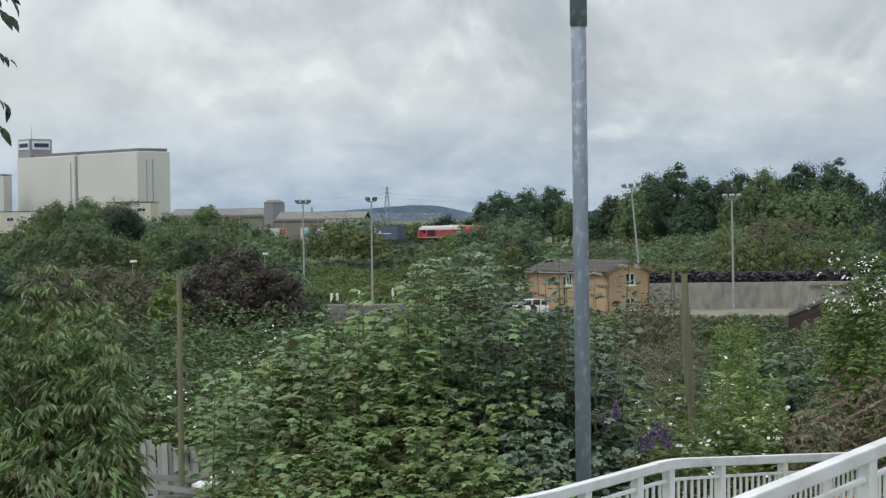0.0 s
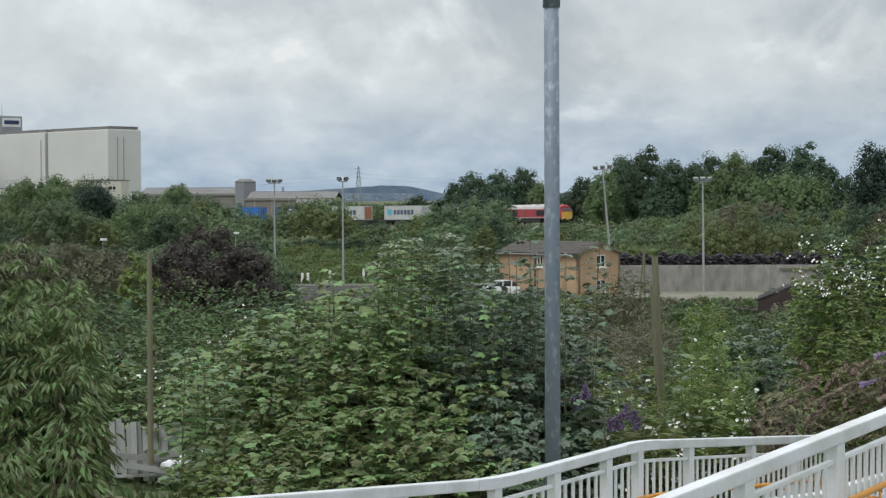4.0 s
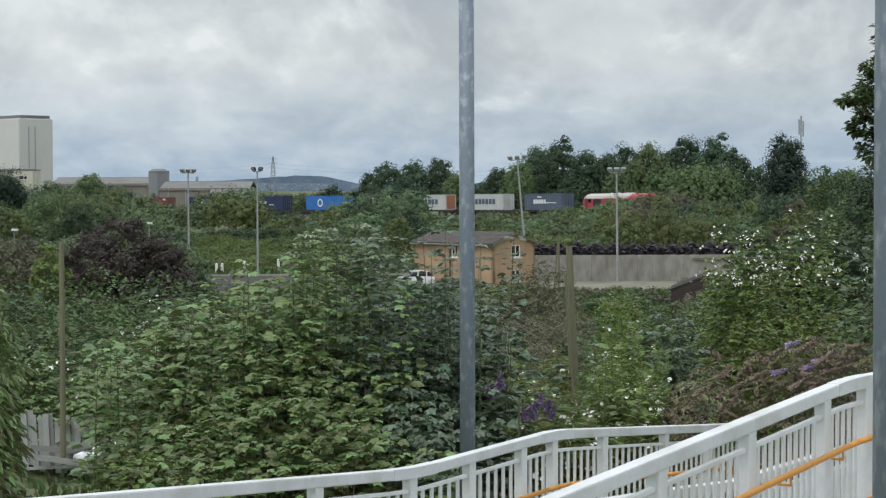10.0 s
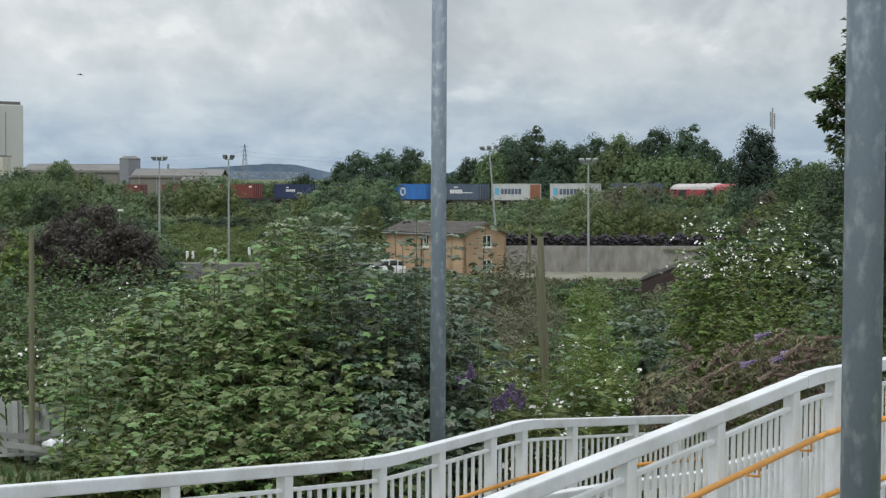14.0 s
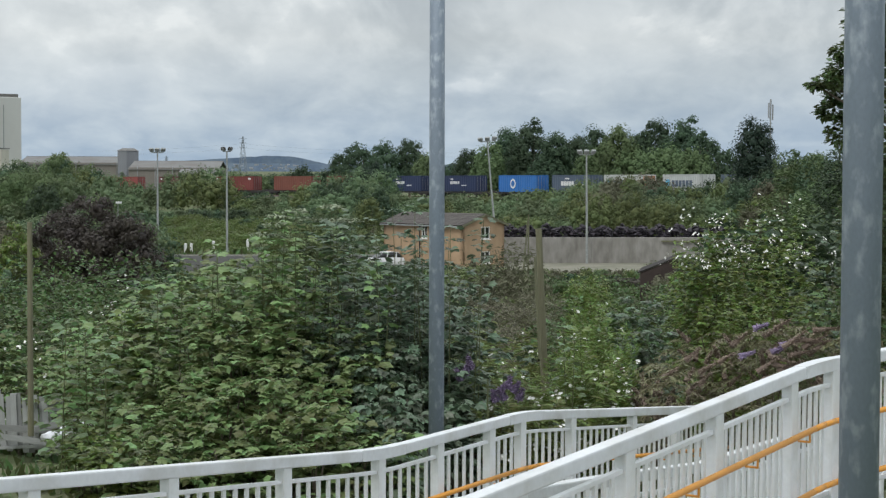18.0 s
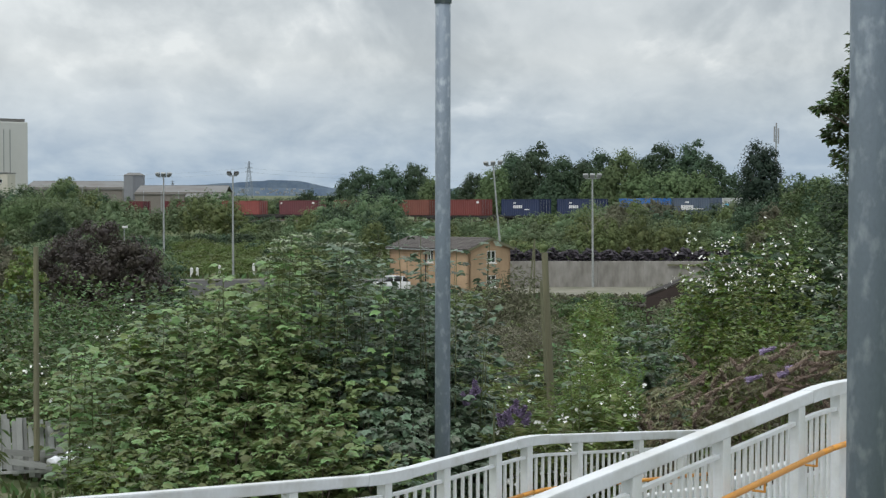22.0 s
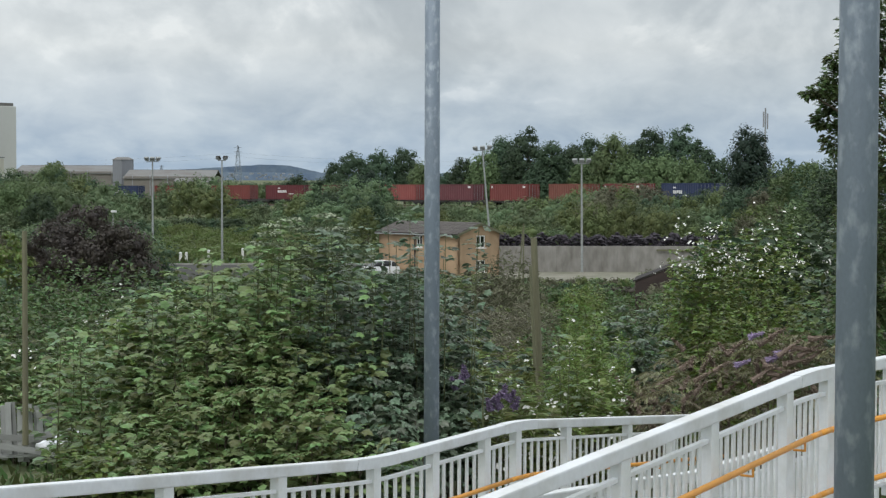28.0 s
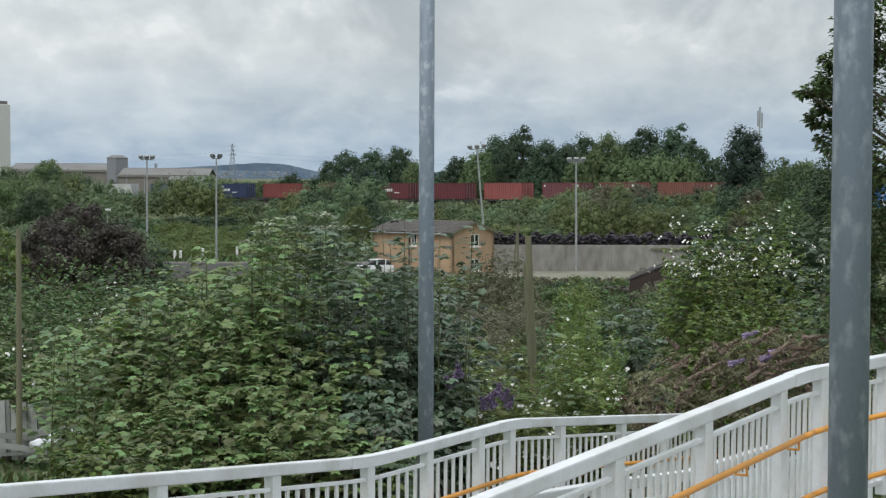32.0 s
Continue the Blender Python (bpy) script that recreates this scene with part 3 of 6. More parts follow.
def parked_car(at, rz):
    """A small white hatchback: its length runs along local x."""
    t = thing("parked_car", "small white hatchback parked on the tarmac", "car", at, rz)
    def rings(profile):
        return [[(x, -w, z0), (x, w, z0), (x, w * 1.02, (z0 + z1) / 2), (x, w * 0.94, z1), (x, -w * 0.94, z1), (x, -w * 1.02, (z0 + z1) / 2)] for x, z0, z1, w in profile]
    bm = bmesh.new()
    loft(bm, rings([(-1.95, 0.35, 0.70, 0.70), (-1.88, 0.22, 0.88, 0.80), (-1.2, 0.20, 0.92, 0.84), (0.5, 0.20, 0.92, 0.84), (1.5, 0.22, 0.82, 0.82), (1.9, 0.30, 0.66, 0.72)]))
    body = part("body", bm, M["car_white"], t, smooth=False)
    bm = bmesh.new()
    loft(bm, rings([(-1.75, 0.90, 0.94, 0.74), (-1.35, 0.90, 1.36, 0.66), (-0.6, 0.90, 1.44, 0.66), (0.15, 0.90, 1.38, 0.66), (0.85, 0.90, 0.93, 0.74)]))
    cabin = part("cabin", bm, M["glass"], t, "dark glazed cabin")
    bm = bmesh.new()
    loft(bm, rings([(-1.45, 1.34, 1.39, 0.62), (-0.6, 1.42, 1.47, 0.64), (0.2, 1.36, 1.40, 0.62)]))
    part("roof", bm, M["car_white"], t)
    for side in (-0.70, 0.70):
        for x in (-1.05, -0.15):
            bm = bmesh.new()
            bar(bm, (x, side, 0.9), (x - 0.06, side * 0.93, 1.40), 0.08, 0.05)
            part("pillar", bm, M["car_white"], cabin)
    for x in (-1.25, 1.2):
        for side in (-0.74, 0.74):
            bm = bmesh.new()
            tube(bm, (x, side - 0.09, 0.29), (x, side + 0.09, 0.29), 0.29, None, 20)
            wheel = part("wheel", bm, M["black"], t)
            bm = bmesh.new()
            tube(bm, (x, side - 0.10, 0.29), (x, side + 0.10, 0.29), 0.18, None, 14)
            part("rim", bm, M["lamp_steel"], wheel)
    for side in (-0.58, 0.58):
        bm = bmesh.new()
        box(bm, 1.82, side, 0.62, 0.16, 0.26, 0.12, None, 0.02)
        part("headlight", bm, M["white"], body)
        bm = bmesh.new()
        box(bm, -1.93, side, 0.72, 0.08, 0.16, 0.24, None, 0.02)
        part("tail_light", bm, M["crimson"], body)


def window_unit(parent, m, w, h, name="window"):
    """A white framed window of two panes, in the plane x-z of the pose m, facing -y."""
    bm = bmesh.new()
    for x in (-w / 2 + 0.04, 0, w / 2 - 0.04):
        box(bm, x, 0, 0, 0.09, 0.10, h, m)
    for z in (-h / 2 + 0.04, h / 2 - 0.04):
        box(bm, 0, 0, z, w, 0.11, 0.09, m)
    win = part(name, bm, M["upvc"], parent, "white framed window of two panes")
    for x in (-w / 4, w / 4):
        bm = bmesh.new()
        box(bm, x, 0.02, 0, w / 2 - 0.1, 0.03, h - 0.1, m)
        part("pane", bm, M["glass"], win)
    bm = bmesh.new()
    box(bm, 0, -0.06, -h / 2 - 0.05, w + 0.2, 0.2, 0.08, m)
    part("sill", bm, M["upvc"], win)


def build_house():
    corner = (8.085, 166, 0.306)
    L, W, EAVE, RIDGE = 10.2, 5.8, 4.2, 5.1
    # local x runs along the gable wall, local y back along the long wall
    h = thing("house", "two-storey buff brick house with a brown tiled gable roof", "house", (corner[0], corner[1], 0.0), 45)
    # gable walls with the window openings left free
    def wall_rects(name, m, length, holes, gable):
        bm = bmesh.new()
        xs = sorted({0.0, length, *[v for hx in holes for v in (hx[0] - hx[2] / 2, hx[0] + hx[2] / 2)]})
        zs = sorted({0.0, EAVE, *[v for hx in holes for v in (hx[1] - hx[3] / 2, hx[1] + hx[3] / 2)]})
        for x0, x1 in zip(xs, xs[1:]):
            for z0, z1 in zip(zs, zs[1:]):
                cx, cz = (x0 + x1) / 2, (z0 + z1) / 2
                if not any(abs(cx - a) < w / 2 and abs(cz - b) < hh / 2 for a, b, w, hh in holes):
                    box(bm, cx, 0.14, cz, x1 - x0, 0.28, z1 - z0, m)
        if gable:
            vs = [bm.verts.new(m @ Vector(p)) for p in ((0, 0, EAVE), (length, 0, EAVE), (length / 2, 0, RIDGE), (0, 0.28, EAVE), (length, 0.28, EAVE), (length / 2, 0.28, RIDGE))]
            for f in ((0, 1, 2), (5, 4, 3), (0, 2, 5, 3), (1, 4, 5, 2), (0, 3, 4, 1)):
                bm.faces.new([vs[i] for i in f])
        bmesh.ops.remove_doubles(bm, verts=bm.verts, dist=0.0005)
        wl_ = part(name, bm, M["brick"], h)
        for a, b, w, hh in holes:
            window_unit(wl_, m @ Matrix.Translation((a, 0.1, b)), w, hh)
    gm = Matrix.Identity(4)
    wall_rects("gable_wall", gm, W, [(3.15, 3.45, 1.25, 1.15), (3.15, 1.15, 1.35, 1.15)], True)
    sm = pose(0, L, 0, 0, 0, -90)
    wall_rects("side_wall", sm, L, [(5.3, 3.45, 0.75, 1.15)], False)
    wall_rects("gable_wall", pose(W, L, 0, 0, 0, 180), W, [], True)
    wall_rects("side_wall", pose(W, 0, 0, 0, 0, 90), L, [], False)
    pitch = math.atan2(RIDGE - EAVE, W / 2)
    run = (W / 2 + 0.35) / math.cos(pitch)
    for sgn in (1, -1):
        m = Matrix.Translation((W / 2, L / 2, RIDGE + 0.1)) @ (Matrix.Identity(4) if sgn > 0 else pose(0, 0, 0, 0, 0, 180)) @ pose(0, 0, 0, 0, math.degrees(pitch), 0)
        bm = bmesh.new()
        box(bm, run / 2, 0, -0.04, run, L + 0.5, 0.08, m)
        slope = part("roof", bm, M["tile"], h)
        bm = bmesh.new()
        box(bm, 0, 0, 0, 0.42, L / 13.6, 0.05)
        me = mesh_of(bm, M["tile"], "roof_tile")
        for i in range(9):
            for j in range(14):
                shared("tile", me, slope, m @ Matrix.Translation((0.2 + i * (run - 0.25) / 8.4, (j - 6.5) * (L + 0.5) / 14.2, 0.03)) @ pose(0, 0, 0, 0, -3, 0))
        bm = bmesh.new()
        box(bm, run / 2, -L / 2 - 0.27, -0.10, run, 0.04, 0.2, m)
        part("barge_board", bm, M["timber"], h)
        bm = bmesh.new()
        box(bm, run / 2, L / 2 + 0.27, -0.10, run, 0.04, 0.2, m)
        part("barge_board", bm, M["timber"], h)
    for x in (-0.08 - 0.3, W + 0.38):
        bm = bmesh.new()
        box(bm, x, L / 2, EAVE - 0.12, 0.12, L + 0.3, 0.1, None, 0.02)
        part("gutter", bm, M["lamp_steel"], h)
    bm = bmesh.new()
    tube(bm, (-0.09, 5.4, 0), (-0.09, 5.4, EAVE - 0.1), 0.06)
    part("downpipe", bm, M["dark_steel"], h)


build_house()


def build_shed():
    s = thing("shed", "small dark brick shed with a low pitched roof", "shed", (18.75, 112.0, 0.85), -11)
    bm = bmesh.new()
    box(bm, 0, 0, 0.95, 4.2, 5, 2.7, None, 0.02)
    part("wall", bm, M["brick_dark"], s)
    for sgn in (1, -1):
        bm = bmesh.new()
        m = Matrix.Translation((0, 0, 3.25)) @ (Matrix.Identity(4) if sgn > 0 else pose(0, 0, 0, 0, 0, 180)) @ pose(0, 0, 0, 0, 22, 0)
        box(bm, 1.2, -0.05, -0.04, 2.5, 5.2, 0.07, m)
        part("roof", bm, M["shed_roof"], s)
    bm = bmesh.new()
    vs = [bm.verts.new(p) for p in ((-2.1, -2.5, 2.3), (2.1, -2.5, 2.3), (0, -2.5, 3.15), (-2.1, -2.25, 2.3), (2.1, -2.25, 2.3), (0, -2.25, 3.15))]
    for f in ((0, 1, 2), (5, 4, 3), (0, 2, 5, 3), (1, 4, 5, 2), (0, 3, 4, 1)):
        bm.faces.new([vs[i] for i in f])
    part("gable", bm, M["brick_dark"], s)


build_shed()


def floodlight(at, height, heads, lean=(0.0, 0.0), span=1.5, label="tall pale steel floodlight column with lamp heads"):
    t = thing("floodlight_column", label, "floodlight", at, 0.0, "floodlight columns")
    if any(lean):
        t.matrix_basis = t.matrix_basis @ pose(0, 0, 0, lean[0], lean[1], 0)
    bm = bmesh.new()
    tube(bm, (0, 0, -0.3), (0, 0, height), 0.13, 0.075, 12)
    part("column", bm, M["lamp_steel"], t)
    bm = bmesh.new()
    box(bm, 0, 0, height + 0.03, span + 0.1, 0.1, 0.1)
    part("crossarm", bm, M["lamp_steel"], t)
    for i in range(heads):
        x = (i - (heads - 1) / 2) * span / (heads - 1)
        bm = bmesh.new()
        m = Matrix.Translation((x, -0.1, height + 0.3)) @ pose(0, 0, 0, 35, 0, 30 * (1 if x > 0 else -1 if x < 0 else 0))
        box(bm, 0, 0, 0, 0.5, 0.22, 0.4, m, 0.04)
        lamp = part("lamp_head", bm, M["lamp_steel"] if heads > 2 else M["dark_steel"], t)
        bm = bmesh.new()
        box(bm, 0, -0.12, 0, 0.42, 0.03, 0.32, m)
        part("lens", bm, M["grey_clad"], lamp)
        bm = bmesh.new()
        tube(bm, (x, 0, height + 0.05), (x, -0.05, height + 0.22), 0.03)
        part("bracket", bm, M["lamp_steel"], t)


floodlight((-22.871, 191.8, 0.1), 10.88, 3, span=1.2)
floodlight((-15.773, 194.0, 0.1), 11.02, 2, span=0.75)
floodlight((20.646, 175.5, 0.1), 10.67, 3, (0.0, -0.5), span=1.3)
floodlight((12.992, 192.0, 0.1), 12.2, 3, (0.0, -5.0), label="leaning pale steel floodlight column with lamp heads")


# ---- timber posts among the bushes ----
def timber_post(foot, top, r, props=()):
    t = thing("timber_post", "weathered greenish timber post standing among bushes", "post", group="timber posts")
    bm = bmesh.new()
    tube(bm, foot, top, r, r * 0.82, 12)
    part("pole", bm, M["post_wood"], t)
    for a, b, q in props:
        bm = bmesh.new()
        tube(bm, a, b, q, q * 0.8, 8)
        part("prop", bm, M["timber"], t)


timber_post((2.988, 31.5, 5.65), (2.857, 31.5, 8.519), 0.068, [((2.872, 31.3, 6.267), (2.779, 31.3, 8.036), 0.028)])
timber_post((-6.136, 32.4, 4.776), (-6.127, 32.4, 8.593), 0.056)
for a, b in (((9.677, 120, 3.611), (10.172, 120, 6.049)), ((10.373, 122, 3.508), (10.381, 122, 6.371))):
    bm = bmesh.new()
    tube(bm, (a[0], a[1], 0), b, 0.07, 0.05, 8)
    mesh_thing("timber_post", bm, M["timber"], "old grey timber post leaning by the yard", "post", group="timber posts")


# ---- the zigzag access ramp: white parapets, orange handrails ----
def rounded(line, reach=0.3):
    """The same line with its bends eased over that reach."""
    pts = [Vector(p) for p in line]
    out = [pts[0]]
    for a, b, c in zip(pts, pts[1:], pts[2:]):
        r = min(reach, (b - a).length * 0.45, (c - b).length * 0.45)
        p, q = b + (a - b).normalized() * r, b + (c - b).normalized() * r
        out += [p.lerp(b, k).lerp(b.lerp(q, k), k) for k in (0.0, 0.33, 0.67, 1.0)]
    return out + [pts[-1]]


def parapet(label, line, posts, height=1.15, gap=0.17, pitch=0.118):
    """line: points of the top rail's centre; posts: distances along it."""
    t = thing("ramp_parapet", label, "railing", group="ramp parapets")
    pts = [Vector(p) for p in line]
    cum = [0.0]
    for a, b in zip(pts, pts[1:]):
        cum.append(cum[-1] + (b - a).length)

    def on(s):
        s = min(max(s, 0.0), cum[-1])
        for i in range(len(pts) - 1):
            if s <= cum[i + 1] + 1e-6:
                return pts[i].lerp(pts[i + 1], (s - cum[i]) / (cum[i + 1] - cum[i]))
        return pts[-1]

    def direction(s):
        d = on(min(s + 0.05, cum[-1])) - on(max(s - 0.05, 0))
        d.z = 0
        return math.degrees(math.atan2(d.y, d.x))

    stops = sorted({0.0, *cum[1:-1], cum[-1]})
    for a, b in zip(stops, stops[1:]):
        bm = bmesh.new()
        bar(bm, on(a), on(b), 0.11, 0.10, 0.014 if (on(b) - on(a)).length > 0.3 else 0.0)
        part("top_rail", bm, M["rail_paint"], t)
    bm = bmesh.new()
    box(bm, 0, 0, -height / 2 - 0.03, 0.13, 0.09, height - 0.02, None, 0.008)
    post_me = mesh_of(bm, M["white_paint"], "post")
    bm = bmesh.new()
    box(bm, 0, 0, -(height - gap - 0.08) / 2, 0.046, 0.018, height - gap - 0.08)
    rod_me = mesh_of(bm, M["white_paint"], "baluster")
    for s in posts:
        p = on(s)
        shared("post", post_me, t, pose(p.x, p.y, p.z, 0, 0, direction(s)))
    for a, b in zip(posts, posts[1:]):
        cuts = [a + 0.065] + [c for c in cum[1:-1] if a + 0.1 < c < b - 0.1] + [b - 0.065]
        for u, w in zip(cuts, cuts[1:]):
            for name, drop in (("upper_bar", gap), ("lower_bar", height - 0.1)):
                bm = bmesh.new()
                bar(bm, on(u) - Vector((0, 0, drop)), on(w) - Vector((0, 0, drop)), 0.045, 0.032, 0.004)
                part(name, bm, M["white_paint"], t)
        n = max(1, round((b - a - 0.13) / pitch))
        for i in range(1, n):
            s = a + 0.065 + (b - a - 0.13) * i / n
            p = on(s)
            shared("baluster", rod_me, t, pose(p.x, p.y, p.z - gap - 0.01, 0, 0, direction(s)))
    return t


def handrail(line, drop, brackets, out):
    """An orange tube that runs a little beside a parapet, below its top."""
    t = thing("handrail", "orange coated tubular handrail on brackets", "handrail", group="orange handrails")
    off = Vector((*out, -drop))
    pts = [Vector(p) + off for p in line]
    bm = bmesh.new()
    for a, b in zip(pts, pts[1:]):
        tube(bm, a, b, 0.024, None, 12)
    part("tube", bm, M["orange_paint"], t, smooth=True)
    for s in brackets:
        d = s
        for p, q in zip(pts, pts[1:]):
            if d <= (q - p).length:
                c = p.lerp(q, d / (q - p).length)
                break
            d -= (q - p).length
        else:
            continue
        bm = bmesh.new()
        tube(bm, c - Vector((0, 0, 0.02)), c - Vector((0, 0, 0.09)), 0.009, None, 6)
        tube(bm, c - Vector((0, 0, 0.085)), c - Vector((out[0] * 0.8, out[1] * 0.8, 0.085)), 0.009, None, 6)
        part("bracket", bm, M["orange_paint"], t)


NEAR_DIR = Vector((0.585, 0.811, 0.0))
NEAR_A = Vector((3.549, 14.41, 7.997))
LANDING_DIR = Vector((0.66, 0.751, 0.0))
near_line = rounded([NEAR_A + LANDING_DIR * 4.2, NEAR_A, NEAR_A - NEAR_DIR * 7.6 - Vector((0, 0, 0.0645 * 7.6))])
parapet("white painted steel ramp parapet with vertical balusters", near_line, [0.05, 1.4, 2.72, 3.91] + [4.71 + 1.375 * i for i in range(6)])
for drop in (0.44, 0.94):
    handrail(near_line, drop, [0.6 + 1.0 * i for i in range(11)], (0.10, -0.072))
FAR_DIR = Vector((0.503, 0.864, 0.0))
FAR_A = Vector((0.05, 16.6, 6.95))
far_line = rounded([FAR_A - FAR_DIR * 6.6 + Vector((0, 0, 0.098 * 6.6)), FAR_A, FAR_A + FAR_DIR * 3.05 - Vector((0, 0, 0.012)),
                    FAR_A + FAR_DIR * 9.5 - Vector((0, 0, 0.69))], 0.4)
parapet("white painted steel parapet on the lower ramp", far_line,
        [0.1, 1.8, 3.4, 5.0, 6.6, 7.75, 8.88, 9.62, 10.95, 12.8, 14.3, 15.8], pitch=0.165)
handrail(far_line, 0.53, [0.5 + 1.2 * i for i in range(13)], (0.10, -0.058))
MID_A = FAR_A + Vector((2.03, -1.18, -0.06))
mid_line = [MID_A - FAR_DIR * 6.0 + Vector((0, 0, 0.55)), MID_A + FAR_DIR * 0.3, MID_A + FAR_DIR * 2.0 - Vector((0, 0, 0.17)), MID_A + FAR_DIR * 9.0 - Vector((0, 0, 0.45))]
parapet("white painted steel parapet between the two ramps", mid_line, [0.1 + 1.48 * i for i in range(11)], pitch=0.14)


def build_decks():
    for label, line, off in (("grey surfaced upper access ramp", near_line, Vector((0.85, -0.61, -1.3))),
                             ("grey surfaced lower access ramp", far_line, Vector((0.87, -0.51, -1.3)))):
        bm = bmesh.new()
        for a, b in zip(line, line[1:]):
            bar(bm, a + off, b + off, 1.85, 0.16)
        mesh_thing("ramp_deck", bm, M["deck"], label, "ramp", kind="structure")
    # the columns that carry the upper ramp, and the landing on which the camera stands
    for s in (0.5, 4.5, 8.5):
        p = NEAR_A + NEAR_DIR * (3.5 - s) + Vector((0.85, -0.61, 0))
        bm = bmesh.new()
        tube(bm, (p.x, p.y, 5.0), (p.x, p.y, p.z - 1.35), 0.14, None, 12)
        mesh_thing("ramp_column", bm, M["galv"], "round steel column under the access ramp", "column")
    for x in (-2.6, 3.6):
        for y in (-4.6, 1.6):
            bm = bmesh.new()
            tube(bm, (x, y, 5.2), (x, y, 7.86), 0.12, None, 12)
            mesh_thing("ramp_column", bm, M["galv"], "round steel column under the landing", "column")
    bm = bmesh.new()
    box(bm, 0.5, -1.5, 7.92, 7, 7, 0.16)
    mesh_thing("landing", bm, M["deck"], "grey surfaced landing at the ramp's head", "landing", kind="structure")


build_decks()


def galv_column(at, z0, z1, r, label, sleeve=None):
    t = thing("lamp_column", label, "lamp column", group="galvanised columns")
    t.matrix_basis = pose(at[0], at[1], 0, 0, 0, 0)
    bm = bmesh.new()
    tube(bm, (0, 0, z0), (0, 0, z1), r, r * 0.95, 32)
    part("shaft", bm, M["galv"], t, smooth=True)
    bm = bmesh.new()
    box(bm, 0, 0, z0 + 0.02, 0.4, 0.4, 0.04, None, 0.005)
    plate = part("base_plate", bm, M["galv"], t)
    for x, y in ((-0.15, -0.15), (0.15, -0.15), (-0.15, 0.15), (0.15, 0.15)):
        bm = bmesh.new()
        tube(bm, (x, y, z0 + 0.03), (x, y, z0 + 0.1), 0.015, None, 6)
        part("bolt", bm, M["galv"], plate)
    if sleeve:
        bm = bmesh.new()
        tube(bm, (0, 0, sleeve), (0, 0, sleeve + 1.4), r * 1.09, None, 32)
        part("sleeve", bm, M["galv"], t, smooth=True)


galv_column((0.651, 19.0), 5.4, 13.5, 0.0825, "tall round galvanised steel lamp column", 11.557)
galv_column((2.037, 7.5), 6.0, 14.5, 0.0845, "thick round galvanised steel column beside the ramp")


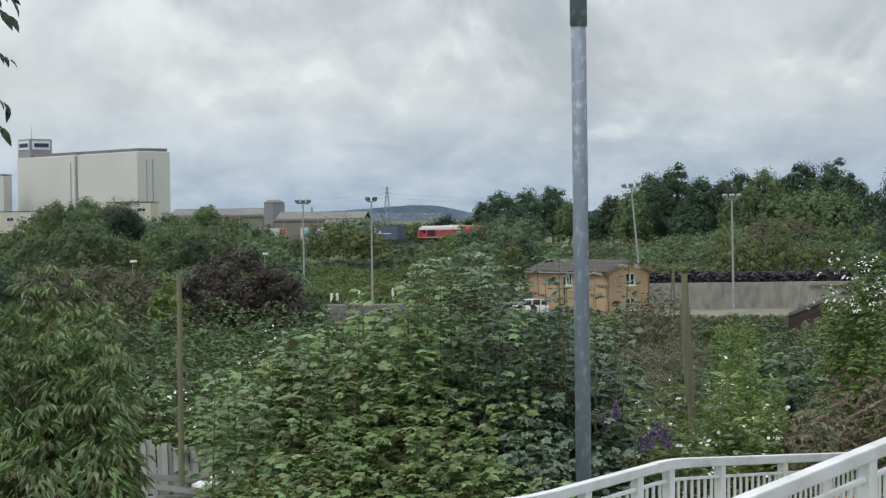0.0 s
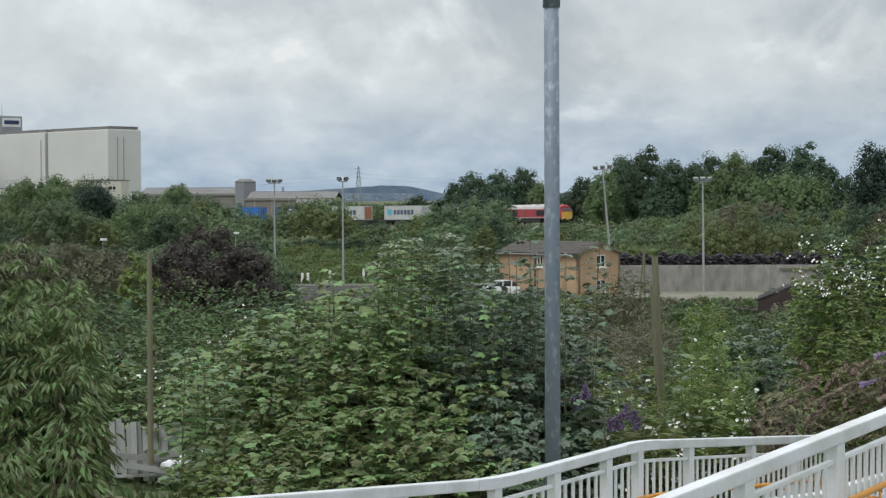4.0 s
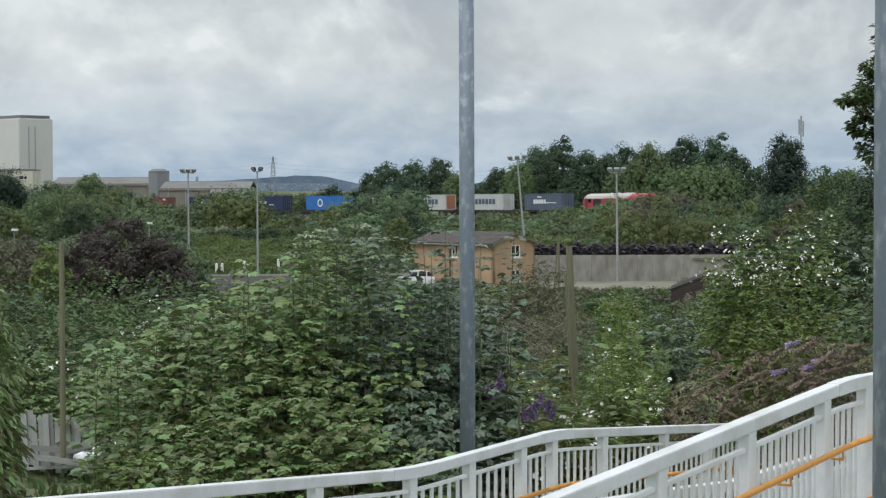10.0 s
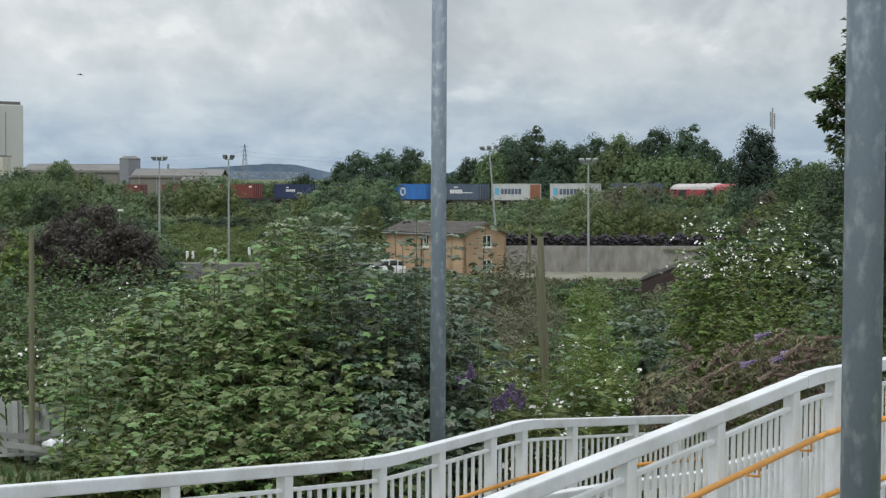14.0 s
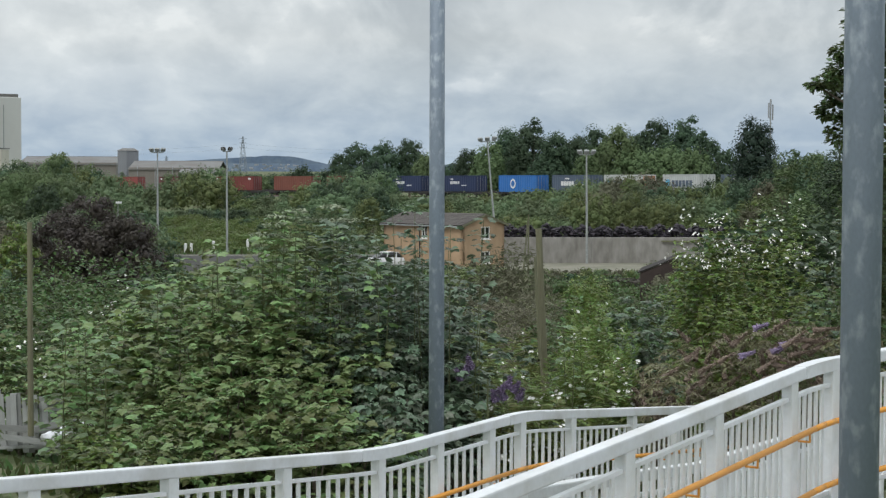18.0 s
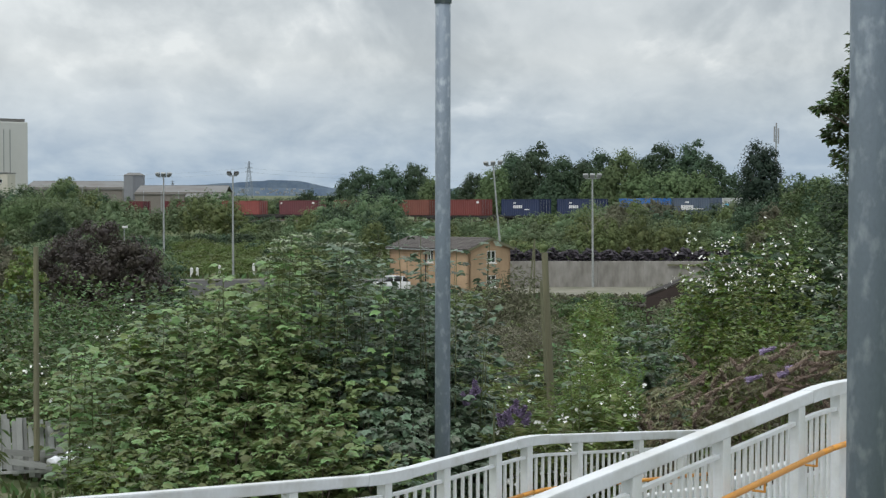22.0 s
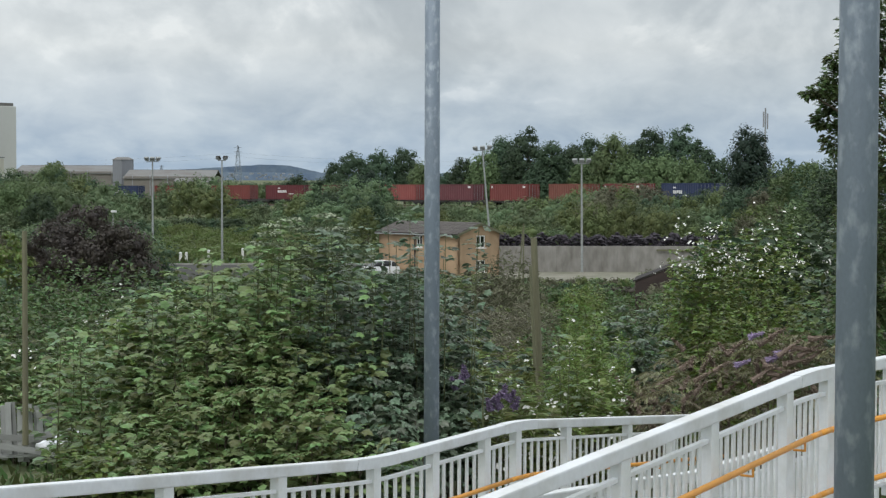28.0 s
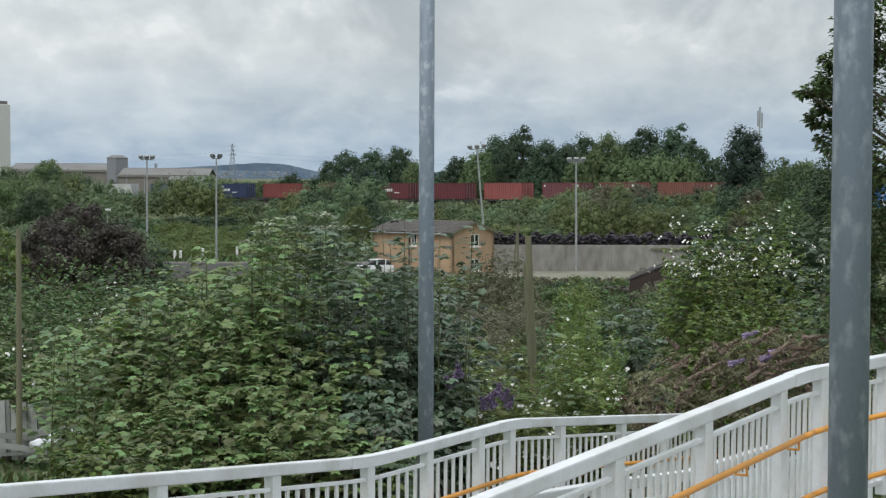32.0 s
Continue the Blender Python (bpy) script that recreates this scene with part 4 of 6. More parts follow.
# ---- the silo and the works beyond the railway ----
def build_works():
    top = 35.27
    s = thing("grain_silo", "huge pale concrete grain silo block", "silo", (-144.1, 681, -10.406), -44.5)
    s.location.z = 0
    w, dep = 88.7, 15.0
    for a, b in ((-w, -0.50 * w), (-0.475 * w, 0.0)):
        bm = bmesh.new()
        box(bm, (a + b) / 2, dep / 2, top / 2, b - a, dep, top, None, 0.3)
        bay = part("bay", bm, M["silo"], s)
        bm = bmesh.new()
        box(bm, (a + b) / 2, dep / 2, top + 0.6, b - a - 1, dep - 2, 1.2)
        part("parapet", bm, M["roof_sheet"], bay)
    bm = bmesh.new()
    box(bm, -0.4875 * w, dep / 2 + 0.5, top / 2, 0.026 * w, dep - 1, top - 0.6)
    part("joint", bm, M["silo_dark"], s)
    for x, y in ((-0.53 * w, -0.2), (0.15, 4.2), (0.15, 7.0)):
        bm = bmesh.new()
        tube(bm, (x, y, 1), (x, y, top - 3), 0.16, None, 8)
        part("pipe", bm, M["lamp_steel"], s)
    # rooftop plant house with a plain sign panel on each face
    bm = bmesh.new()
    box(bm, -w + 4.9, 5.6, top + 3.9, 9.8, 10.2, 7.8, None, 0.1)
    house = part("plant_house", bm, M["grey_clad"], s)
    bm = bmesh.new()
    box(bm, -w + 4.9, 0.4, top + 5.2, 8.2, 0.2, 3.6)
    panel = part("sign_panel", bm, M["white"], house)
    bm = bmesh.new()
    box(bm, -w + 4.9, 0.25, top + 5.2, 6.6, 0.15, 1.6)
    part("sign_bar", bm, M["navy"], panel)
    bm = bmesh.new()
    box(bm, -w + 9.9, 5.6, top + 5.2, 0.2, 8.4, 3.6)
    panel = part("sign_panel", bm, M["white"], house)
    bm = bmesh.new()
    box(bm, -w + 10.05, 5.6, top + 5.2, 0.15, 6.8, 1.6)
    part("sign_bar", bm, M["navy"], panel)
    bm = bmesh.new()
    tube(bm, (-w + 8.5, 2, top + 7.8), (-w + 8.5, 2, top + 13.0), 0.14, 0.06, 6)
    part("aerial", bm, M["grey_clad"], s)
    # low buildings round the silo
    for name, label, xa, xb, yt, d, dep, mat in (
            ("office_building", "low pale flat-roofed works building", -260, -70, 304, 640, 12, "cream_wall"),
            ("office_building", "pale annex at the silo's foot", 52, 130, 290, 640, 14, "cream_wall"),
            ("office_building", "pale square tower of the works", -200, -134, 238, 720, 12, "silo"),
            ("warehouse", "long low grey-brown warehouse", 160, 330, 312, 560, 30, "brown_wall"),
            ("water_tank", "grey weathered water tank tower of the works", 330, 366, 291, 540, 8, "tank_clad"),
            ("warehouse", "long low warehouse with a fibre-cement roof", 352, 508, 320, 520, 30, "brown_wall"),
            ("warehouse", "small pale lean-to before the works", 440, 506, 331, 500, 16, "cream_wall")):
        k = d / 3200
        xm, wd = ((xa + xb) / 2 - 784) * k, (xb - xa) * k
        zt = 9.6 - (yt - 322) * k
        b = thing(name, label, "building", (xm, d, 0))
        bm = bmesh.new()
        if name == "water_tank":
            bmesh.ops.create_cone(bm, cap_ends=True, segments=6, radius1=wd * 0.55, radius2=wd * 0.55, depth=zt - 0.8, matrix=Matrix.Translation((0, dep / 2, zt / 2 - 0.4)))
        else:
            box(bm, 0, dep / 2, zt / 2 - 0.4, wd, dep, zt - 0.8, None, 0.05)
        body = part("wall", bm, M[mat], b)
        bm = bmesh.new()
        if name == "warehouse":
            for i in range(2):
                m = Matrix.Translation((0, dep * 0.25 + i * dep * 0.5, zt - 0.2)) @ pose(0, 0, 0, 9 if i == 0 else -9, 0, 0)
                box(bm, 0, 0, 0, wd + 0.6, dep * 0.53, 0.25, m)
        elif name == "water_tank":
            bmesh.ops.create_cone(bm, cap_ends=True, segments=6, radius1=wd * 0.58, radius2=wd * 0.3, depth=0.8, matrix=Matrix.Translation((0, dep / 2, zt - 0.4)))
        else:
            box(bm, 0, dep / 2, zt - 0.4, wd + 0.4, dep + 0.4, 0.35)
        part("roof", bm, M["roof_sheet"], b)
        if mat == "cream_wall" and name != "warehouse":
            for i in range(max(2, int(wd / 7))):
                window_unit(body, Matrix.Translation((-wd / 2 + (i + 0.6) * wd / max(2, int(wd / 7)), -0.02, zt - 3.2)), 2.6, 1.3)
        if name == "warehouse":
            for i in range(int(wd / 5)):
                bm = bmesh.new()
                box(bm, -wd / 2 + 2.5 + i * 5, -0.1, zt * 0.5, 0.25, 0.2, zt - 1)
                part("pilaster", bm, M["grey_clad"], body)


build_works()


# ---- the distance: hills, scattered houses, pylon ----
def build_distance():
    rng = np.random.default_rng(3)
    for label, d, spans, seed in (("low hazy wooded ridge far off", 3600.0, [(-900, 3), (380, 4), (470, 9), (530, 13), (590, 17), (640, 16), (680, 7), (705, 1), (900, 3), (2600, 4)], 1),
                                  ("low hazy land beyond the works", 2700.0, [(-900, 2), (300, 4), (440, 7), (520, 4), (650, 3), (900, 1), (2600, 2)], 2)):
        k = d / 3200
        xs = np.linspace(-900, 2600, 500)
        h = np.interp(xs, [a for a, _ in spans], [b for _, b in spans])
        h = (h + np.array([noise.noise((x * 0.06, seed, 0)) for x in xs]) * 1.3 + rng.random(500) * 0.4 + 1.0) * k
        v, f = [], []
        for x, z in zip(xs, h):
            X = (x - 784) * k
            v += [(X, d, -3), (X, d + 20, z + 9.6), (X, d + 300, z * 0.9 + 9), (X, d + 500, -3)]
        for i in range(len(xs) - 1):
            for j in range(3):
                f.append((i * 4 + j, i * 4 + 4 + j, i * 4 + 5 + j, i * 4 + 1 + j))
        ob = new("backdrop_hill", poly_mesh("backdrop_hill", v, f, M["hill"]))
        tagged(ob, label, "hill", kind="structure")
    bm = bmesh.new()
    for i in range(60):
        x = rng.uniform(390, 650)
        k = 2600 / 3200
        w = rng.uniform(2, 5)
        box(bm, (x - 784) * k, 2560 + i * 0.7, 9.6 + rng.uniform(-6, 2.5), w, 8, rng.uniform(1.4, 2.4))
    mesh_thing("far_houses", bm, M["far_town"], "scatter of tiny pale houses on the far slope", "houses", kind="stuff")
    D = 2000.0
    for x, top, wd in ((552, 270, 1.0), (418, 305, 0.5)):
        k = D / 3200
        X, z1 = (x - 784) * k, 9.6 + (322 - top) * k
        p = thing("pylon", "grey steel lattice electricity pylon far off", "pylon", (X, D, 0), 20, "pylons")
        b0 = 4.2 * wd
        for sx, sy in ((1, 1), (1, -1), (-1, -1), (-1, 1)):
            bm = bmesh.new()
            tube(bm, (sx * b0, sy * b0, 0), (sx * 0.4, sy * 0.4, z1), 0.32, 0.22, 5)
            part("leg", bm, M["pylon"], p)
        bm = bmesh.new()
        n = 9
        for i in range(n):
            a, c = i / n, (i + 1) / n
            wa, wc = b0 * (1 - a) + 0.4 * a, b0 * (1 - c) + 0.4 * c
            for sy in (1, -1):
                tube(bm, (-wa, sy * wa, z1 * a), (wc, sy * wc, z1 * c), 0.12, None, 4)
                tube(bm, (wa, sy * wa, z1 * a), (-wc, sy * wc, z1 * c), 0.12, None, 4)
        part("lattice", bm, M["pylon"], p)
        for q in (0.72, 0.83, 0.94):
            bm = bmesh.new()
            tube(bm, (-4.4 * wd, 0, z1 * q), (4.4 * wd, 0, z1 * q), 0.25, None, 5)
            part("arm", bm, M["pylon"], p)
    bm = bmesh.new()
    for dz in (0.0, -4.5):
        last = None
        for i in range(41):
            x = 300 + i * 18
            sag = ((x - 552) / 300.0)
            X, z = (x - 784) * D / 3200, 9.6 + (322 - 283) * D / 3200 + dz - 14 * abs(sag) * (1.15 - abs(sag) * 0.5)
            if last:
                tube(bm, last, (X, D, z), 0.05, None, 4)
            last = (X, D, z)
    mesh_thing("power_line", bm, M["pylon"], "thin sagging power lines on the pylon", "cable")
    # slender antenna mast above the trees
    d = 300.0
    p = thing("antenna_mast", "slender pale antenna mast with panel aerials", "mast", (65.84, d, 0))
    z1 = 21.07
    bm = bmesh.new()
    tube(bm, (0, 0, 0), (0, 0, z1 - 2), 0.22, 0.12, 8)
    part("pole", bm, M["lamp_steel"], p)
    for x, z in ((-0.32, -0.6), (0.35, -0.9), (0.0, 0.0)):
        bm = bmesh.new()
        box(bm, x, -0.1, z1 + z - 1.4, 0.24, 0.16, 2.6, None, 0.03)
        part("aerial", bm, M["grey_clad"], p)


build_distance()


# ---- the freight train ----
SPEED = 9.1
RUNNING = []


def wheel_mesh():
    bm = bmesh.new()
    for y in (-0.75, 0.75):
        tube(bm, (0, y - 0.07, 0.46), (0, y + 0.07, 0.46), 0.46, None, 20)
    tube(bm, (0, -0.9, 0.46), (0, 0.9, 0.46), 0.08, None, 8)
    return mesh_of(bm, M["dark_steel"], "wheelset")


WHEELS = wheel_mesh()


def bogie(parent, x, axles, name="bogie"):
    bm = bmesh.new()
    span = 1.9 if axles == 3 else 1.8
    length = span * (axles - 1) + 1.0
    for y in (-1.02, 1.02):
        box(bm, x, y, 0.62, length, 0.16, 0.3, None, 0.05)
        for i in range(axles):
            box(bm, x + (i - (axles - 1) / 2) * span, y, 0.46, 0.36, 0.24, 0.36, None, 0.04)
    box(bm, x, 0, 0.66, 0.6, 2.0, 0.3)
    b = part(name, bm, M["dark_steel"], parent)
    for i in range(axles):
        shared("wheelset", WHEELS, b, pose(x + (i - (axles - 1) / 2) * span, 0, 0))


def loft(bm, sections):
    """Skin through equal rings of points."""
    rings = [[bm.verts.new(p) for p in r] for r in sections]
    n = len(rings[0])
    for a, b in zip(rings, rings[1:]):
        for i in range(n):
            bm.faces.new((a[i], a[(i + 1) % n], b[(i + 1) % n], b[i]))
    bm.faces.new(list(reversed(rings[0])))
    bm.faces.new(rings[-1])
    bmesh.ops.recalc_face_normals(bm, faces=bm.faces)


def build_loco(rear):
    t = thing("diesel_locomotive", "red diesel freight locomotive with a pale roof and yellow end", "locomotive")
    L = 20.6
    bm = bmesh.new()
    ring = lambda x, z0, z1, w: [(x, -w, z0), (x, w, z0), (x, w, z1), (x, -w, z1)]
    loft(bm, [ring(0.25, 1.3, 2.5, 1.25), ring(0.6, 1.3, 2.95, 1.32), ring(L - 0.6, 1.3, 2.95, 1.32), ring(L - 0.25, 1.3, 2.5, 1.25)])
    body = part("body", bm, M["loco_red"], t)
    # pale curved roof in three lengths with a step
    for a, b, top in ((0.75, 7.2, 3.78), (7.45, 14.6, 3.9), (14.85, L - 0.75, 3.78)):
        bm = bmesh.new()
        arc = lambda x, k: [(x, -1.32, 2.95)] + [(x, -1.32 * math.cos(q), 2.95 + (top - 2.95) * math.sin(q) * k) for q in (0.5, 1.0, 1.57, 2.14, 2.64)] + [(x, 1.32, 2.95)]
        loft(bm, [arc(a, 0.75), arc(a + 0.3, 1.0), arc(b - 0.3, 1.0), arc(b, 0.75)])
        part("roof", bm, M["loco_roof"] if a < 14 else M["loco_red"], t, "pale weathered roof panel" if a < 14 else "")
    for x, y0 in ((9.0, 0.0), (11.5, 0.0)):
        bm = bmesh.new()
        tube(bm, (x, 0, 3.85), (x, 0, 4.0), 0.65, None, 16)
        part("roof_fan", bm, M["dark_steel"], t)
    # yellow ends with windscreens
    for s, x in ((1, L - 0.25), (-1, 0.25)):
        bm = bmesh.new()
        m = Matrix.Translation((x, 0, 0)) @ (Matrix.Identity(4) if s > 0 else pose(0, 0, 0, 0, 0, 180))
        w = 1.22
        loft(bm, [[m @ Vector(p) for p in r] for r in
                  ([(0.01, -w, 1.0), (0.01, w, 1.0), (0.01, w, 2.45), (0.01, -w, 2.45)], [(0.10, -w + 0.05, 1.02), (0.10, w - 0.05, 1.02), (0.10, w - 0.05, 2.42), (0.10, -w + 0.05, 2.42)])])
        end = part("cab_end", bm, M["yellow"], t, "yellow warning end")
        for y in (-0.62, 0.62):
            bm = bmesh.new()
            mm = m @ Matrix.Translation((-0.09, y, 2.86)) @ pose(0, 0, 0, 0, -26, 0)
            box(bm, 0, 0, 0, 0.06, 1.0, 0.62, mm, 0.02)
            part("windscreen", bm, M["glass"], end)
            bm = bmesh.new()
            box(bm, 0.12, y * 1.3, 1.35, 0.08, 0.28, 0.2, m, 0.02)
            part("headlight", bm, M["white"], end)
            bm = bmesh.new()
            tube(bm, m @ Vector((0.05, y * 1.3, 1.05)), m @ Vector((0.5, y * 1.3, 1.05)), 0.2, 0.22, 12)
            part("buffer", bm, M["dark_steel"], end)
    # sides: cab doors and windows, grilles, pale panel
    for y in (-1.335, 1.335):
        for x, w, z, h, mat, nm in ((2.6, 1.0, 2.58, 0.6, "glass", "cab_window"), (L - 2.6, 1.0, 2.58, 0.6, "glass", "cab_window"),
                                    (5.0, 2.6, 2.25, 1.25, "black", "grille"), (8.4, 1.4, 2.25, 1.25, "salmon", "side_panel"),
                                    (13.9, 2.8, 2.25, 1.0, "black", "grille"), (1.5, 0.7, 2.1, 1.8, "crimson", "cab_door"), (L - 1.5, 0.7, 2.1, 1.8, "crimson", "cab_door")):
            bm = bmesh.new()
            box(bm, x, y, z, w, 0.05, h, None, 0.015)
            part(nm, bm, M[mat], body)
        bm = bmesh.new()
        box(bm, L / 2, y, 1.36, L - 1.6, 0.06, 0.10)
        part("sole_bar", bm, M["loco_roof"], body)
    bm = bmesh.new()
    box(bm, L / 2, 0, 0.78, 6.4, 2.3, 0.75, None, 0.15)
    part("fuel_tank", bm, M["dark_steel"], t)
    bogie(t, 3.9, 3)
    bogie(t, L - 3.9, 3)
    RUNNING.append((t, rear, L))


def build_wagon(rear, length=17.4):
    t = thing("container_wagon", "low dark steel container flat wagon on bogies", "wagon", group="container wagons")
    bm = bmesh.new()
    for y in (-1.0, 1.0):
        box(bm, length / 2, y, 0.82, length, 0.18, 0.3)
    for i in range(9):
        box(bm, 0.4 + i * (length - 0.8) / 8, 0, 0.82, 0.25, 2.1, 0.2)
    part("frame", bm, M["dark_steel"], t)
    for x in (-0.25, length + 0.25):
        bm = bmesh.new()
        tube(bm, (x - 0.3, 0.8, 0.95), (x + 0.3, 0.8, 0.95), 0.16, None, 10)
        tube(bm, (x - 0.3, -0.8, 0.95), (x + 0.3, -0.8, 0.95), 0.16, None, 10)
        part("buffer", bm, M["dark_steel"], t)
    bogie(t, 2.2, 2)
    bogie(t, length - 2.2, 2)
    RUNNING.append((t, rear, length))


def build_container(rear, colour, label, end=None, mark="", length=12.19, high=2.9):
    t = thing("shipping_container", label, "container", group="shipping containers")
    w = 2.44
    bm = bmesh.new()
    box(bm, length / 2, 0, 0.98 + high / 2, length - 0.2, w - 0.16, high - 0.16)
    body = part("body", bm, M[colour], t)
    # pressed side walls
    for y in (-1, 1):
        bm = bmesh.new()
        prev = None
        for i in range(69):
            x = 0.12 + i * (length - 0.24) / 68
            yy = y * (w / 2 - (0.015 if (i // 2) % 2 else 0.065))
            now = [bm.verts.new((x, yy, 1.1)), bm.verts.new((x, yy, 0.9 + high))]
            if prev:
                bm.faces.new((prev[0], now[0], now[1], prev[1]))
            prev = now
        part("side_wall", bm, M[colour], t)
    bm = bmesh.new()
    for y in (-1, 1):
        for z in (0.98 + 0.09, 0.98 + high - 0.07):
            box(bm, length / 2, y * (w / 2 - 0.07), z, length, 0.14, 0.16)
        for x in (0.08, length - 0.08):
            box(bm, x, y * (w / 2 - 0.08), 0.98 + high / 2, 0.16, 0.16, high)
    for x in (0.08, length - 0.08):
        for z in (0.98 + 0.09, 0.98 + high - 0.07):
            box(bm, x, 0, z, 0.14, w, 0.16)
    part("frame", bm, M[colour], t)
    for y in (-0.57, 0.57):
        bm = bmesh.new()
        box(bm, length - 0.05, y, 0.98 + high / 2, 0.06, 1.08, high - 0.34, None, 0.01)
        door = part("door", bm, M[end or colour], t, "orange-brown door leaf" if end else "")
        for yy in (-0.3, 0.3):
            bm = bmesh.new()
            tube(bm, (length + 0.01, y + yy, 1.1), (length + 0.01, y + yy, 0.85 + high), 0.025, None, 6)
            part("locking_bar", bm, M["grey_clad"], door)
    def plate(x, z, sx, sz, mat, nm="marking"):
        for side in (-1, 1):
            b2 = bmesh.new()
            box(b2, x, side * (w / 2 - 0.004), z, sx, 0.022, sz)
            part(nm, b2, M[mat], body)
    mid = 0.98 + high / 2
    if mark == "square":
        plate(length * 0.14, mid + 0.1, 1.3, 1.2, "sky_blue")
        for i in range(6):
            plate(length * 0.29 + i * 1.12, mid + 0.1, 0.84, 0.95, "slate")
    elif mark == "bars":
        for i in range(5):
            plate(length * 0.27 + i * 0.82, mid + 0.05, 0.70, 0.72, "white")
        plate(length * 0.40, mid + 0.85, 1.3, 0.22, "white")
        plate(length * 0.70, mid - 0.15, 3.2, 0.16, "white")
    elif mark == "small":
        for i in range(5):
            plate(length * 0.34 + i * 0.60, mid + 0.15, 0.48, 0.5, "white")
        plate(length * 0.36, mid + 0.80, 0.8, 0.22, "white")
        plate(length * 0.68, mid - 0.35, 1.6, 0.16, "white")
    elif mark == "round":
        for side in (-1, 1):
            for q, mt in ((0.85, "white"), (0.55, colour)):
                b2 = bmesh.new()
                tube(b2, (length * 0.38, side * (w / 2 - 0.02), mid), (length * 0.38, side * (w / 2 + (0.01 if mt == "white" else 0.015)), mid), q, None, 20)
                part("emblem", b2, M[mt], body)
    elif mark == "patch":
        plate(length * 0.90, mid + 0.95, 0.75, 0.36, "white")
        plate(length * 0.06, mid + 0.95, 0.45, 0.36, "white")
    RUNNING.append((t, rear, length))


build_loco(3.4)
CARGO = [(-15.1, "slate", "dark slate blue container with white markings", "bars"),
         (-34.2, "pale_grey", "pale grey container with a light blue emblem", "square"),
         (-53.0, "pale_grey", "pale grey container with orange-brown doors", "square"),
         (-69.4, "slate", "dark slate container with white markings", "bars"),
         (-86.5, "blue", "bright blue container with a round white emblem", "round"),
         (-106.1, "navy", "navy blue container with small white markings", "small"),
         (-124.0, "navy", "navy blue container with small white markings", "small"),
         (-142.7, "red", "dull red container on the freight train", "patch"),
         (-159.9, "brown", "brown-red container on the freight train", ""),
         (-178.8, "red", "dull red container on the freight train", "patch"),
         (-196.5, "maroon", "maroon container on the freight train", "patch"),
         (-215.3, "salmon", "faded light red container on the freight train", ""),
         (-233.6, "crimson", "dark crimson container on the freight train", ""),
         (-252.0, "crimson", "dark crimson container with white markings", "small"),
         (-269.4, "red", "dull red container on the freight train", ""),
         (-287.4, "red", "dull red container on the freight train", ""),
         (-304.9, "navy", "navy blue container with small white markings", "small"),
         (-323.4, "slate", "dark slate container with white markings", ""),
         (-341.4, "pale_grey", "pale grey container on the freight train", ""),
         (-359.4, "red", "dull red container on the freight train", ""),
         (-377.4, "navy", "navy blue container on the freight train", "")]
parked_car((0.74, 169.5, 0.18), 205)
for rear, colour, label, mark in CARGO:
    build_wagon(rear - 2.6)
    build_container(rear, colour, label, "rust" if rear == -53.0 else None, mark)


# ---- vegetation ----
def crown_n(w, h, size, cover):
    return int(cover * w * h / (size * size * 0.35))


KINDS = {
    "sycamore_shrub": ("sycamore", "palm", 0.145, "leafy green sycamore shrub with broad lobed leaves"),
    "dark_shrub": ("sycamore_dark", "palm", 0.135, "dense dark green broad-leaved shrub"),
    "willow_shrub": ("willow", "spray", 0.15, "drooping green shrub with long narrow leaves"),
    "bramble": ("bramble", "plain", 0.155, "dark green tangled bramble thicket"),
    "bright_shrub": ("bright", "plain", 0.125, "fresh bright green leafy shrub"),
    "weeds": ("weed", "narrow", 0.22, "tall pale green weeds and grasses"),
    "feathery_shrub": ("feather", "spray", 0.11, "fresh green feathery shrub with fine leaves"),
    "dry_weeds": ("dry_weed", "spray", 0.10, "dry grey-brown weeds gone to seed"),
    "buddleia": ("buddleia", "spray", 0.11, "straggling buddleia with faded reddish flower heads"),
    "copper_tree": ("purple_leaf", "plain", 0.30, "dark copper-purple leaved small tree"),
    "twiggy_bush": ("far_brown", "narrow", 0.30, "brownish twiggy bush on rough ground"),
    "field_bush": ("far_green", "plain", 0.36, "rounded green bush on rough ground"),
    "olive_bush": ("far_olive", "plain", 0.36, "olive green scrub on the embankment"),
    "grass_tussock": ("far_grass", "narrow", 0.3, "yellow-green tussock of rough field grass"),
    "dark_bush": ("far_dark", "plain", 0.36, "dark green bush on rough ground"),
    "tree": ("far_dark", "plain", 0.40, "tall dark green broadleaf tree behind the railway"),
    "dark_tree": ("black_green", "plain", 0.30, "dense blackish green rounded tree"),
    "light_tree": ("far_light", "plain", 0.40, "mid green broadleaf tree behind the railway"),
}
ARCH = {"willow_shrub": (0.4, 0.6), "buddleia": (0.2, 0.45), "feathery_shrub": (0.15, 0.5), "dry_weeds": (-0.1, 0.5)}
# blade, leaders to a metre of width, reach of the plume, rise between tiers, leaves to a tier, droop, branches to a tier
PLUMES = {"sycamore_shrub": ("palm", 4.0, 0.46, 0.29, 17, 0.20, 3), "dark_shrub": ("palm", 4.2, 0.43, 0.27, 16, 0.38, 3),
          "bright_shrub": ("plain", 6.0, 0.34, 0.16, 15, 0.15, 3), "feathery_shrub": ("narrow", 9.0, 0.17, 0.05, 8, -0.35, 3),
          "weeds": ("narrow", 7.0, 0.15, 0.07, 5, -0.25, 3), "willow_shrub": ("narrow", 3.6, 0.52, 0.20, 24, 0.62, 2)}
SEED = [11]


